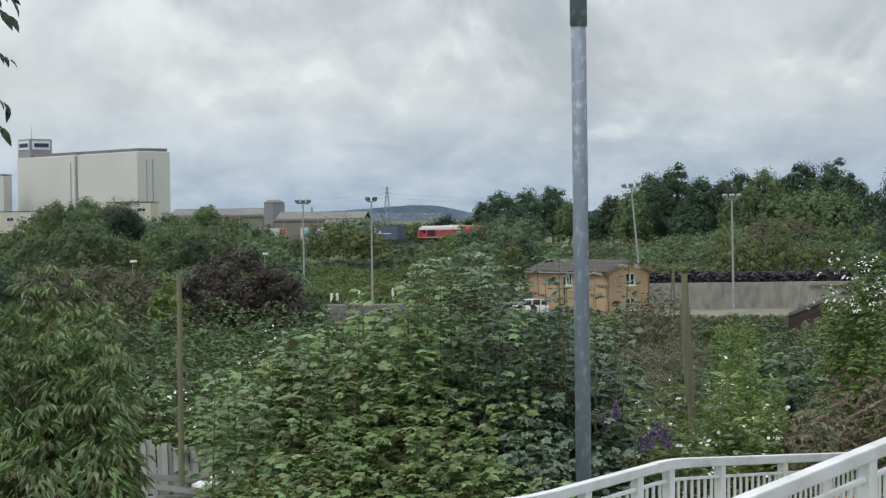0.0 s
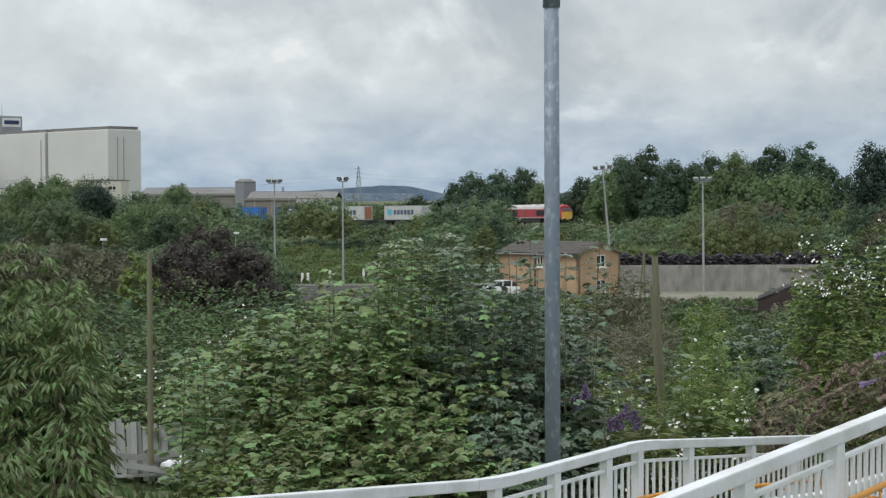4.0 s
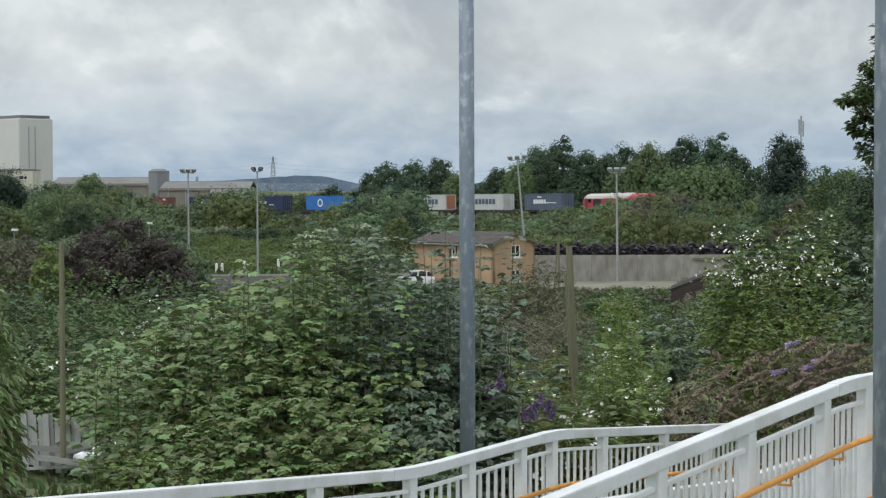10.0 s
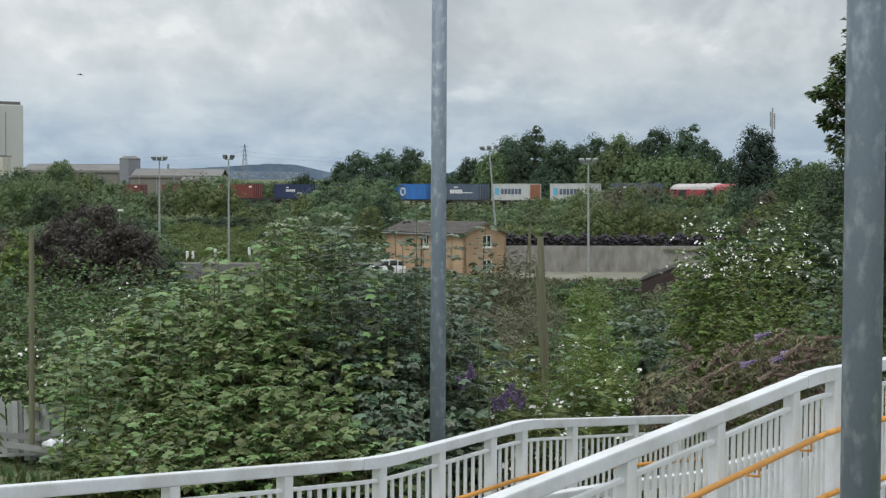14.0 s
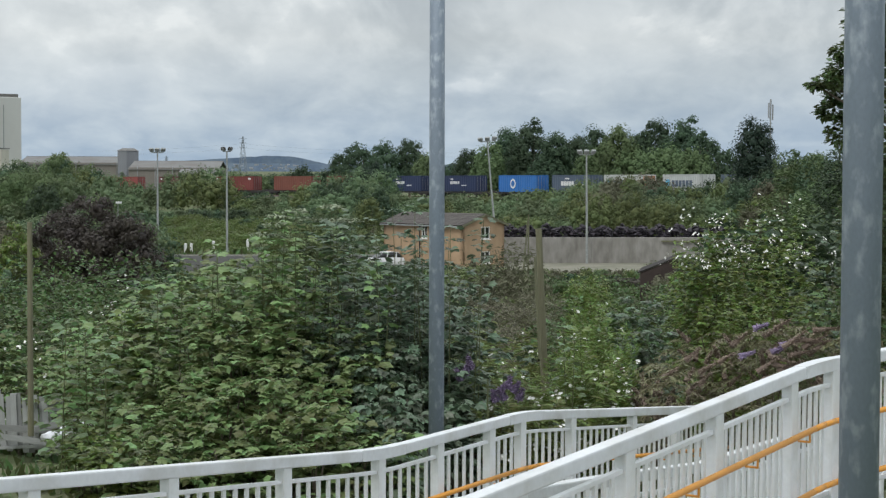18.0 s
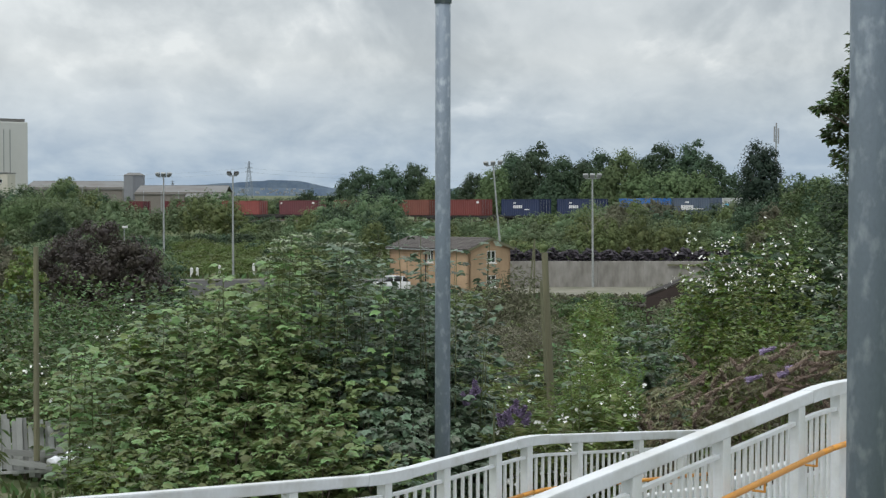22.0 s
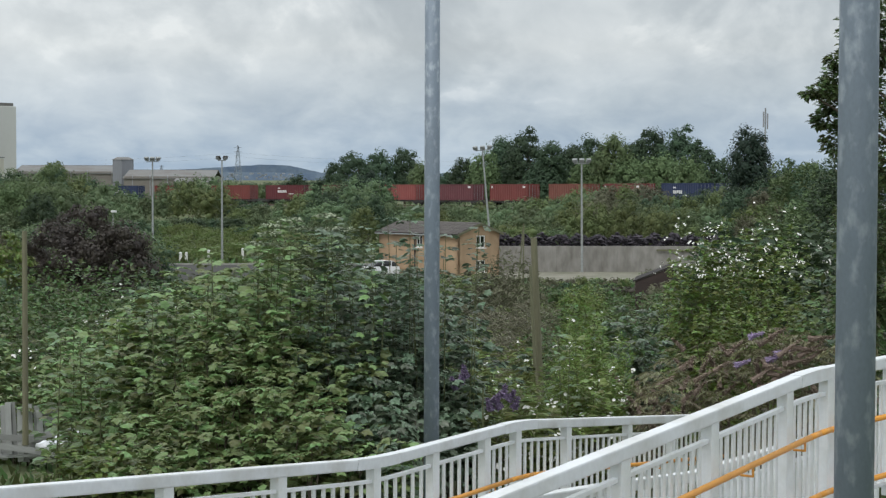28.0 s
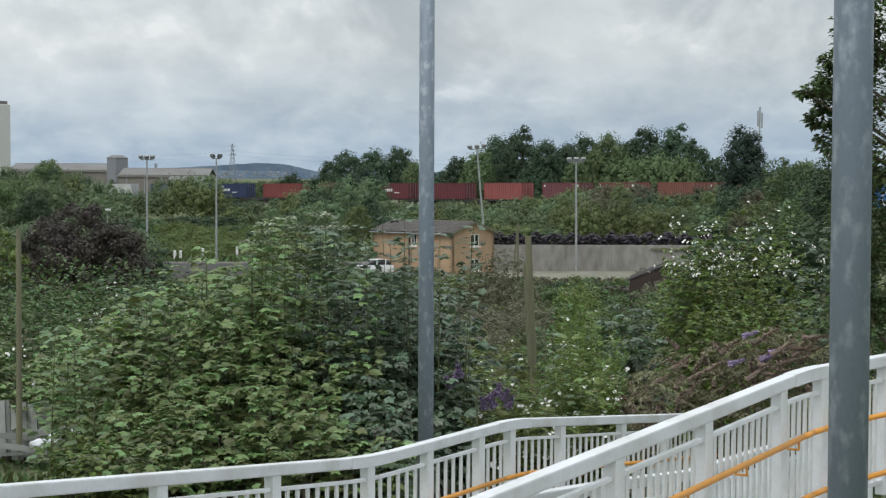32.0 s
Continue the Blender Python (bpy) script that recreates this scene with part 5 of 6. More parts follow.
def grow(kind, x, y, top, width, depth=None, cover=2.6, peak=0.1, lumps=12, lump=0.40, size=None, base=0.0, droop=None, trunk=False, foot=None):
    """One plant of a kind, rooted in the ground at x, y, its top at that height."""
    mat, blade, sz, label = KINDS[kind]
    size = size or sz
    SEED[0] += 1
    rng = np.random.default_rng(SEED[0])
    g = float(ground_z(x, y)) if foot is None else foot
    h = max(0.6, top - g)
    n = crown_n(width, h, size, cover)
    droop = droop if droop is not None else (0.75 if kind == "willow_shrub" else 0.2)
    if kind in PLUMES and y < 46:
        form, rate, radius, node, per, hang, fans = PLUMES[kind]
        far = max(1.0, y / 34)
        crown = plume_mesh(kind + "_crown", rng, M[mat], h, width, max(3, round(width * rate)), size * far, form, radius, node * far, per, hang, fans)
    elif blade == "spray":
        arch, reach = ARCH[kind]
        crown = spray_mesh(kind + "_crown", rng, M[mat], h, width, int(n / 14), size, "narrow", arch, reach)
    else:
        crown = crown_mesh(kind + "_crown", rng, M[mat], h, width, n, size, "chip" if y > 95 else blade, lumps, 0.0 if trunk else base, droop, lump, depth, peak, y > 95, y > 95)
    if trunk:
        stem = trunk_mesh("trunk", rng, M["bark"], h, width, h * 0.022)
    else:
        stem = stem_mesh("stem", rng, M["bark"], h, width, 5, 0.012 + 0.004 * h)
    return plant(kind, label, "tree" if trunk else "shrub", (x, y, g), crown, stem, group=kind.replace("_", " ") + " group", stem_name="trunk" if trunk else "stem")


def blossoms(parent, rng, centre, radii, n, size, mat, name, bottom=-0.2):
    """Small cupped flowers on the outside of a crown, in the plant's space."""
    p, d = ball_points(rng, n, centre, radii, 0.9, bottom)
    v, f = [], []
    for c, o in zip(p, d):
        face = Vector(o) + Vector((0, -0.5, 0.5)) + Vector(rng.normal(0, 0.3, 3))
        turn = face.to_track_quat("Z", "Y")
        for j in range(int(rng.integers(1, 4))):
            q = c + rng.normal(0, size * 0.9, 3)
            k, r = len(v), size * rng.uniform(0.6, 1.15)
            v += [tuple(q)] + [tuple(q + np.array((turn @ Vector((r * math.cos(a), r * math.sin(a), r * 0.35)))[:])) for a in np.arange(6) * 1.047]
            f += [(k, k + 1 + i, k + 1 + (i + 1) % 6) for i in range(6)]
    ob = tagged(new(name, poly_mesh(name, v, f, M[mat])), kind="stuff")
    ob.parent = parent
    return ob


def spikes(parent, rng, points, length, r, mat, name="flower_spike"):
    """Cone-shaped flower heads of many florets, in the plant's space."""
    for c, d in points:
        n = 300
        t = rng.random(n)
        a = rng.random(n) * 6.28
        d = np.array(d) / np.linalg.norm(d)
        s = np.cross(d, (0.3, 0.9, 0.2))
        s /= np.linalg.norm(s)
        u = np.cross(d, s)
        pos = np.array(c) + d * (t * length)[:, None] + (s[None] * np.cos(a)[:, None] + u[None] * np.sin(a)[:, None]) * (r * (1 - 0.8 * t))[:, None]
        v, f = leaves(rng, pos, pos - np.array(c) - d * (t * length)[:, None], 0.028, "plain", 0.0)
        ring, k = np.arange(7) * 0.8976, len(v)
        cone = np.concatenate([np.array(c) + (s[None] * np.cos(ring)[:, None] + u[None] * np.sin(ring)[:, None]) * r * 1.05, [np.array(c) + d * length]])
        v, f = np.concatenate([v, cone]), f + [(k + i, k + (i + 1) % 7, k + 7) for i in range(7)]
        ob = new(name, poly_mesh(name, v, f, M[mat]))
        ob.parent = parent


def shoot(x, y, top, mat, size=0.19, heads=False, foot=None):
    """An upright sapling shoot with whorls of broad leaves, some with a pale flat flower head."""
    SEED[0] += 1
    rng = np.random.default_rng(SEED[0])
    g = float(ground_z(x, y)) if foot is None else foot
    h = top - g
    t = thing("sapling", "upright sapling shoot with whorls of broad leaves", "sapling", (x, y, g), group="sapling shoots")
    lean = rng.uniform(-0.06, 0.06, 2)
    bm = bmesh.new()
    tube(bm, (0, 0, -0.2), (lean[0] * h, lean[1] * h, h), 0.013, 0.004, 6)
    part("stem", bm, M["stem"], t)
    pts, out = [], []
    z = h
    while z > h * 0.25:
        k = 5 + int(5 * (1 - z / h))
        a0 = rng.random() * 6.28
        reach = 0.04 + 0.30 * (1 - z / h) * rng.uniform(0.5, 1.0) + 0.06 * rng.random()
        for i in range(k):
            a = a0 + i * 6.28 / k + rng.normal(0, 0.2)
            pts.append((lean[0] * z + math.cos(a) * reach, lean[1] * z + math.sin(a) * reach, z + rng.uniform(-0.05, 0.05)))
            out.append((math.cos(a), math.sin(a), 0.15))
        z -= rng.uniform(0.13, 0.22)
    v, f = leaves(rng, np.array(pts), np.array(out), size, "palm", 0.15, 0.2)
    ob = new("leaves", poly_mesh("leaves", v, f, M[mat]))
    ob.parent = t
    if heads:
        n = 90
        a, r = rng.random(n) * 6.28, np.sqrt(rng.random(n)) * 0.15
        pos = np.stack([lean[0] * h + np.cos(a) * r, lean[1] * h + np.sin(a) * r, h + 0.06 - r * 0.25 + rng.random(n) * 0.02], 1)
        v, f = leaves(rng, pos, np.stack([np.cos(a), np.sin(a), 0 * a], 1), 0.06, "plain", -0.05)
        ob = new("flower_head", poly_mesh("flower_head", v, f, M["umbel"]))
        ob.parent = t
        tagged(ob, "pale flat flower head")


def at_view(x, d):
    """Sideways place at d metres out for the bearing x, counted in 1/3200 of the distance from the middle."""
    return (x - 784) * d / 3200


def height_at(y, d):
    return 9.6 - (y - 322) * d / 3200


rnd = random.Random(7)
# foreground thicket of sycamore and dark shrubs below the ramp: bearing, top, distance, width in metres, kind
HEDGE_TOP = [(215, 640), (250, 625), (300, 600), (340, 575), (420, 520), (480, 500), (520, 478), (560, 458), (640, 450), (700, 458), (735, 478), (765, 495), (815, 495), (850, 480), (900, 482), (945, 520), (970, 580)]
for d, drop, w, step, x0, x1, dark in ((27.4, 0, 1.5, 64, 305, 950, 675), (25.6, 36, 1.4, 60, 325, 940, 685), (24.0, 92, 1.3, 58, 338, 915, 700),
                                       (22.6, 160, 1.15, 56, 345, 905, 725), (21.4, 225, 1.0, 54, 350, 890, 750), (20.5, 295, 0.85, 52, 350, 850, 770)):
    x = x0 + 5.0
    while x < x1:
        y = float(np.interp(x, *zip(*HEDGE_TOP))) + drop + rnd.uniform(-26, 36)
        dd = d + rnd.uniform(-0.4, 0.4)
        grow("dark_shrub" if x > dark + rnd.uniform(-30, 30) else "sycamore_shrub", at_view(x, dd), dd, height_at(min(y, 805), dd), w * rnd.uniform(0.85, 1.2))
        x += step * rnd.uniform(0.8, 1.2)
for x, y, d, w, kind in ((265, 792, 20.3, 0.8, "bright_shrub"), (302, 800, 20.2, 0.7, "bright_shrub"), (335, 815, 20.2, 0.7, "bright_shrub"), (815, 790, 20.3, 0.5, "sycamore_shrub"), (752, 772, 20.3, 0.6, "sycamore_shrub")):
    grow(kind, at_view(x, d), d, height_at(y, d), w)
for i in range(46):
    x = rnd.uniform(225, 900)
    d = rnd.uniform(23.5, 27.5)
    y = float(np.interp(x, *zip(*HEDGE_TOP))) + rnd.uniform(-45, 40)
    shoot(at_view(x, d), d, height_at(y, d), rnd.choice(["sycamore", "sycamore", "sycamore", "pale_leaf"] if x < 650 else ["sycamore_dark", "sycamore_dark", "sycamore"]), 0.14, rnd.random() < 0.12 and 480 < x < 760)
for i in range(34):
    x, d = rnd.uniform(292, 430), rnd.uniform(26, 31)
    y = 575 + abs(x - 420) * 0.35 + rnd.uniform(-40, 60)
    shoot(at_view(x, d), d, height_at(y, d), rnd.choice(["sycamore", "bright", "pale_leaf"]), 0.14)
for i in range(20):
    x, d = rnd.uniform(925, 1245), rnd.uniform(24.5, 33)
    x += 80 if 1035 < x < 1115 else 0
    y = 640 - abs(x - 1150) * 0.05 + rnd.uniform(-55, 75)
    shoot(at_view(x, d), d, height_at(y, d), rnd.choice(["feather", "bright", "pale_leaf"]), rnd.choice([0.08, 0.1, 0.12]))
for x, y in ((600, 405), (640, 408), (690, 400), (735, 402), (580, 432), (770, 425), (520, 455), (660, 422), (800, 415), (840, 400), (855, 385), (915, 430), (950, 415), (965, 440), (830, 440), (710, 430), (880, 445)):
    shoot(at_view(x, 24), 24, height_at(y, 24), "sycamore" if x < 700 else "sycamore_dark", 0.115, x < 790 and (x + y) % 3 != 0)
# drooping narrow-leaved shrubs at the ramp's foot
for x, y, d, w in ((-75, 405, 19.6, 1.1), (-30, 432, 19.2, 0.9), (-120, 400, 20, 1.2), (35, 470, 19.4, 0.6), (25, 530, 19.2, 0.6), (-40, 475, 19, 1.8), (15, 520, 20, 1.4), (-130, 460, 20, 1.8), (-220, 470, 19, 1.8), (0, 640, 17.5, 1.2), (20, 690, 19.5, 0.8), (-110, 650, 17, 1.5), (-250, 600, 17, 1.6), (15, 600, 19.8, 1.1), (40, 500, 18.5, 0.6), (-20, 452, 19.5, 0.8), (45, 570, 19, 0.5), (-90, 440, 20, 0.8), (20, 480, 18.8, 0.6), (-180, 440, 19, 0.9)):
    grow("willow_shrub", at_view(x, d), d, height_at(y, d), w, cover=2.4)
# thicket behind, with tufts of white bindweed at a few bearings and heights
BINDWEED = {340: ((320, 572), (330, 580), (353, 528), (365, 560)), 150: ((185, 632), (170, 640)), 450: ((430, 560), (470, 575)), 220: ((232, 650),)}
THICKET_BACK = [(40, 470, 60, 4.5, "bramble"), (130, 490, 62, 4.0, "dark_bush"), (220, 480, 58, 4.0, "bramble"), (320, 485, 55, 4.2, "bramble"), (400, 490, 60, 4.0, "dark_bush"),
                (470, 500, 55, 3.6, "bramble"), (560, 505, 62, 4.0, "bramble"), (640, 500, 60, 3.6, "bramble"), (120, 560, 40, 3.0, "bramble"), (230, 545, 42, 3.0, "bramble"),
                (340, 545, 40, 3.0, "bramble"), (450, 540, 40, 2.8, "dark_shrub"), (20, 560, 38, 3.0, "bramble")]
THICKET_FRONT = [(130, 602, 36.5, 1.6, "sycamore_shrub"), (190, 608, 36, 1.6, "sycamore_shrub"), (245, 600, 34, 1.5, "sycamore_shrub"), (292, 612, 34.2, 1.5, "sycamore_shrub"), (160, 655, 34.8, 1.4, "sycamore_shrub"), (228, 662, 33.5, 1.4, "sycamore_shrub"), (88, 625, 36, 1.5, "bright_shrub"),
                 (150, 625, 37, 2.0, "sycamore_shrub"), (215, 635, 36, 1.9, "sycamore_shrub"), (265, 645, 35, 1.6, "bright_shrub"), (110, 650, 35.5, 1.6, "sycamore_shrub"), (180, 680, 34.5, 1.5, "sycamore_shrub"),
                 (338, 596, 30, 1.5, "sycamore_shrub"), (90, 610, 36, 1.6, "bramble"), (560, 530, 38, 2.6, "bramble"), (-80, 480, 60, 4.6, "bramble"), (-190, 470, 62, 4.6, "dark_bush"),
                 (-60, 520, 40, 3.0, "bramble"), (-190, 520, 40, 3.4, "bramble")]
for x, y, d, w, kind in THICKET_BACK + THICKET_FRONT:
    p = grow(kind, at_view(x, d), d, height_at(y, d), w, cover=1.55, lumps=14, lump=0.34)
    if d < 45 and 60 < x < 520:
        h = height_at(y, d) - float(ground_z(at_view(x, d), d))
        b = blossoms(p, np.random.default_rng(int(x)), (0, 0, h * 0.5), (w * 0.45, w * 0.45, h * 0.42), 8, 0.030, "white_flower", "blossom")
        for u, v in BINDWEED.get(x, ()):
            blossoms(p, np.random.default_rng(u), (at_view(u, d) - p.location.x, -w * 0.5, height_at(v, d) - p.location.z), (0.42, 0.2, 0.24), 5, 0.026, "white_flower", "blossom")
# copper-leaved trees and their neighbours
COPPER_BUSHES = [(1300, 512, 100, 2.4, "twiggy_bush"), (1325, 500, 98, 2.0, "twiggy_bush"), (295, 378, 104, 5.6, "copper_tree"), (235, 395, 106, 4.4, "copper_tree"), (345, 408, 102, 4.2, "copper_tree"), (105, 410, 112, 3.6, "twiggy_bush"), (30, 405, 118, 5, "twiggy_bush"),
                 (157, 424, 98, 2.2, "bright_shrub"), (85, 425, 100, 3.2, "twiggy_bush"), (-60, 400, 120, 6, "twiggy_bush"), (-160, 405, 120, 6, "dark_bush")]
for x, y, d, w, kind in COPPER_BUSHES:
    grow(kind, at_view(x, d), d, height_at(y, d), w, cover=2.8, lumps=46, lump=0.24, size=0.17)
# weeds, twiggy bush and buddleia above the lower ramp
WEEDS_NEAR = [(960, 590, 36, 1.8, "weeds"), (1040, 620, 40, 1.6, "weeds"), (1170, 517, 60, 1.9, "bright_shrub"), (1215, 560, 50, 1.5, "bramble"), (1245, 575, 33, 1.1, "bramble"), (1222, 595, 34, 0.9, "twiggy_bush"), (1205, 570, 44, 1.1, "bramble"), (1240, 545, 70, 1.6, "bramble"),
              (1322, 505, 70, 1.9, "twiggy_bush"), (1285, 532, 66, 1.5, "bramble"), (1310, 515, 75, 1.6, "bramble"), (1345, 470, 60, 1.4, "bright_shrub"), (1300, 552, 62, 1.8, "dark_shrub"),
              (1130, 552, 56, 1.4, "bramble"), (1062, 545, 60, 1.6, "dry_weeds"), (1100, 560, 54, 1.2, "dry_weeds"), (985, 630, 31, 1.0, "weeds"), (970, 640, 29, 1.3, "weeds"),
              (1165, 548, 29, 1.3, "feathery_shrub"), (1140, 580, 28.2, 0.9, "feathery_shrub"), (1198, 568, 29.5, 1.2, "feathery_shrub"), (1158, 610, 27, 1.2, "feathery_shrub"), (1190, 640, 26, 1.0, "feathery_shrub"), (1128, 655, 26, 0.8, "feathery_shrub")]
WEEDS_MIDDLE = [(1205, 655, 27, 1.1, "feathery_shrub"), (1120, 690, 26, 1.3, "feathery_shrub"), (925, 572, 44, 1.8, "dry_weeds"), (985, 562, 46, 2.0, "dry_weeds"), (1045, 570, 45, 1.9, "dry_weeds"),
                (1000, 600, 38, 1.5, "dry_weeds"), (1262, 560, 40, 1.3, "dark_shrub"), (1262, 620, 31, 0.8, "dark_shrub"), (1225, 680, 27, 0.8, "bright_shrub"), (1160, 690, 25.6, 1.0, "feathery_shrub"),
                (1050, 690, 28, 1.0, "weeds"), (1040, 700, 25.5, 1.0, "weeds"), (1000, 740, 24, 0.8, "weeds"), (960, 690, 24.5, 0.9, "dark_shrub"), (930, 740, 23.5, 0.8, "dark_shrub"),
                (1075, 735, 24.5, 0.9, "bright_shrub"), (1140, 735, 24.5, 0.9, "bright_shrub"), (1190, 730, 24.5, 0.8, "weeds")]
BUSHES_MIDDLE = [(910, 640, 25, 0.9, "dark_shrub"), (1250, 640, 32, 1.3, "bramble"), (1000, 490, 84, 3.6, "twiggy_bush"), (960, 520, 80, 3.2, "twiggy_bush"), (1040, 530, 78, 3.0, "twiggy_bush"), (1010, 456, 84, 2.2, "twiggy_bush"), (1042, 464, 82, 1.8, "twiggy_bush"), (1072, 505, 80, 1.6, "twiggy_bush"), (1225, 558, 32, 1.0, "dark_shrub"), (1262, 563, 31.5, 1.1, "dark_shrub"), (1292, 590, 31, 0.9, "dark_shrub"),
                 (1160, 524, 88, 2.6, "bright_shrub"), (1215, 528, 90, 2.6, "bramble"), (1260, 565, 60, 2.6, "twiggy_bush"), (1290, 575, 55, 2.4, "bramble"), (1235, 600, 45, 1.9, "bramble"),
                 (1345, 545, 48, 2.2, "bright_shrub"), (1080, 600, 44, 1.8, "bramble"), (1140, 625, 34, 1.0, "bramble"), (1005, 610, 46, 1.6, "bramble"), (1225, 640, 36, 1.3, "dark_shrub"),
                 (1040, 640, 33, 0.9, "dark_shrub"), (1372, 412, 36, 1.3, "bright_shrub"), (1400, 395, 36, 1.7, "bright_shrub")]
BUSHES_EAST = [(1395, 440, 47, 2.0, "bramble"), (1440, 418, 48, 2.6, "dark_bush"), (1500, 415, 48, 2.6, "bramble"), (1565, 425, 47, 2.6, "dark_bush"), (1420, 500, 47, 2.4, "bramble"), (1500, 500, 47, 2.4, "dark_bush"),
               (1460, 385, 37, 2.0, "bright_shrub"), (1530, 410, 35, 1.9, "bright_shrub"), (1615, 415, 34, 1.6, "dark_shrub"), (1408, 515, 33, 1.5, "bright_shrub"), (1480, 530, 33, 1.7, "bright_shrub"),
               (1545, 520, 32, 1.1, "bright_shrub"), (1650, 500, 30, 2.0, "bramble"), (1600, 555, 31, 1.0, "dark_shrub"), (1290, 672, 27, 1.2, "buddleia"), (1345, 642, 26, 1.4, "buddleia"),
               (1420, 622, 26, 1.4, "buddleia"), (1490, 606, 25, 1.4, "buddleia"), (1560, 606, 25, 1.4, "buddleia"), (1212, 690, 24.8, 0.8, "bright_shrub"), (1300, 690, 24.5, 1.1, "buddleia"),
               (1100, 740, 24, 0.9, "weeds"), (1640, 600, 24, 1.5, "buddleia")]
for x, y, d, w, kind in WEEDS_NEAR + WEEDS_MIDDLE + BUSHES_MIDDLE + BUSHES_EAST:
    p = grow(kind, at_view(x, d), d, height_at(y, d), w, cover=2.0, lumps=20, lump=0.30)
    h = height_at(y, d) - float(ground_z(at_view(x, d), d))
    rng = np.random.default_rng(int(x) + 1)
    if kind in ("weeds", "feathery_shrub") and d < 45:
        blossoms(p, rng, (0, 0, h * 0.5), (w * 0.5, w * 0.5, h * 0.5), 24, 0.026, "white_flower", "blossom")
    if kind == "bright_shrub" and 1340 <= x <= 1540 and y < 450:
        blossoms(p, rng, (0, 0, h * 0.78), (w * 0.6, w * 0.6, h * 0.27), 60, 0.022, "white_flower", "blossom", 0.0)
    if kind == "buddleia":
        pts = []
        for i in range(9):
            a, q = rng.random() * 6.28, rng.random()
            pts.append(((math.cos(a) * w * 0.45, math.sin(a) * w * 0.45, h * (0.55 + 0.4 * q)), (math.cos(a), math.sin(a), 0.9)))
        spikes(p, rng, pts, 0.26, 0.036, "dead_flower")
b = thing("buddleia", "buddleia spray with violet flower heads", "shrub", (at_view(985, 22.5), 22.5, float(ground_z(0.0, 22.5))))
bm = bmesh.new()
tube(bm, (0, 0, -0.2), (0, 0, 1.6), 0.02, 0.01, 6)
part("stem", bm, M["stem"], b)
rng = np.random.default_rng(77)
zz = b.location.z
spikes(b, rng, [((at_view(x, 22.5) - b.location.x, 0, height_at(y, 22.5) - zz), (dx, -0.3, 0.8)) for x, y, dx in ((945, 690, 0.2), (955, 680, -0.2), (1005, 725, 0.5), (1015, 735, -0.4), (1030, 722, 0.5), (1022, 715, 0.1), (1040, 735, 0.3), (938, 700, -0.4), (1000, 738, -0.3))], 0.17, 0.05, "deep_violet")


b = thing("buddleia", "buddleia sprays with pale violet flower heads", "shrub", (at_view(1480, 25), 24.4, float(ground_z(5.0, 24.4))))
bm = bmesh.new()
for dx in (-0.25, 0.0, 0.3):
    tube(bm, (0, 0, -0.2), (dx, -0.1, 1.9), 0.02, 0.008, 6)
tagged(part("stem", bm, M["stem"], b), kind="stuff")
zz = b.location.z
spikes(b, rng, [((at_view(x, 24.4) - b.location.x, 0, height_at(y, 24.4) - zz), (dx, -0.3, 0.35)) for x, y, dx in
                ((1436, 660, 0.9), (1492, 652, 0.9), (1460, 610, 0.9), (1508, 640, 0.8), (1545, 690, 0.7))], 0.22, 0.042, "purple_flower")
spikes(b, rng, [((at_view(x, 24.4) - b.location.x, 0.1, height_at(y, 24.4) - zz), (dx, -0.2, dz)) for x, y, dx, dz in
                ((1480, 625, 0.9, 0.5), (1500, 612, 0.9, 0.6), (1520, 640, 0.9, 0.3), (1490, 655, 0.9, 0.5), (1340, 668, 0.8, 0.7), (1365, 690, 0.8, 0.5), (1400, 672, 0.9, 0.6), (1300, 700, 0.8, 0.6), (1425, 640, 0.8, 0.7))], 0.26, 0.036, "dead_flower")
spikes(b, rng, [((at_view(1468 + 9 * i, 24.2) - b.location.x, -0.2, height_at(688 - 5 * i + 22 * math.sin(i * 2.1), 24.2) - zz), (0.9, -0.2, 0.2 + 0.5 * math.cos(i * 1.3))) for i in range(12)], 0.38, 0.042, "dead_flower")


# scrub between the yard and the railway: the bearing and the height to which it hides the line
PROFILE = [(-220, 348), (-110, 342), (-96, 328), (-76, 304), (-40, 292), (0, 285), (38, 284), (50, 302), (120, 324), (150, 323), (175, 314), (205, 318), (216, 301), (236, 303), (250, 320), (300, 331), (340, 338), (368, 352), (425, 354), (434, 332), (500, 325), (526, 334), (535, 369), (640, 368), (655, 356),
           (690, 348), (704, 338), (742, 334), (752, 320), (798, 318), (806, 336), (814, 370), (900, 374), (1000, 370), (1060, 364), (1118, 360), (1138, 357), (1150, 347), (1160, 337), (1264, 335), (1288, 344), (1308, 353), (1345, 355), (1375, 350), (1420, 338), (1520, 320), (1750, 300)]
PX, PY = [p[0] for p in PROFILE], [p[1] for p in PROFILE]
TRACK_U = [(784 + 3200 * x / y, y) for x, y in zip(LX, LY) if y > 100]
TU, TD = [u for u, _ in TRACK_U], [y for _, y in TRACK_U]
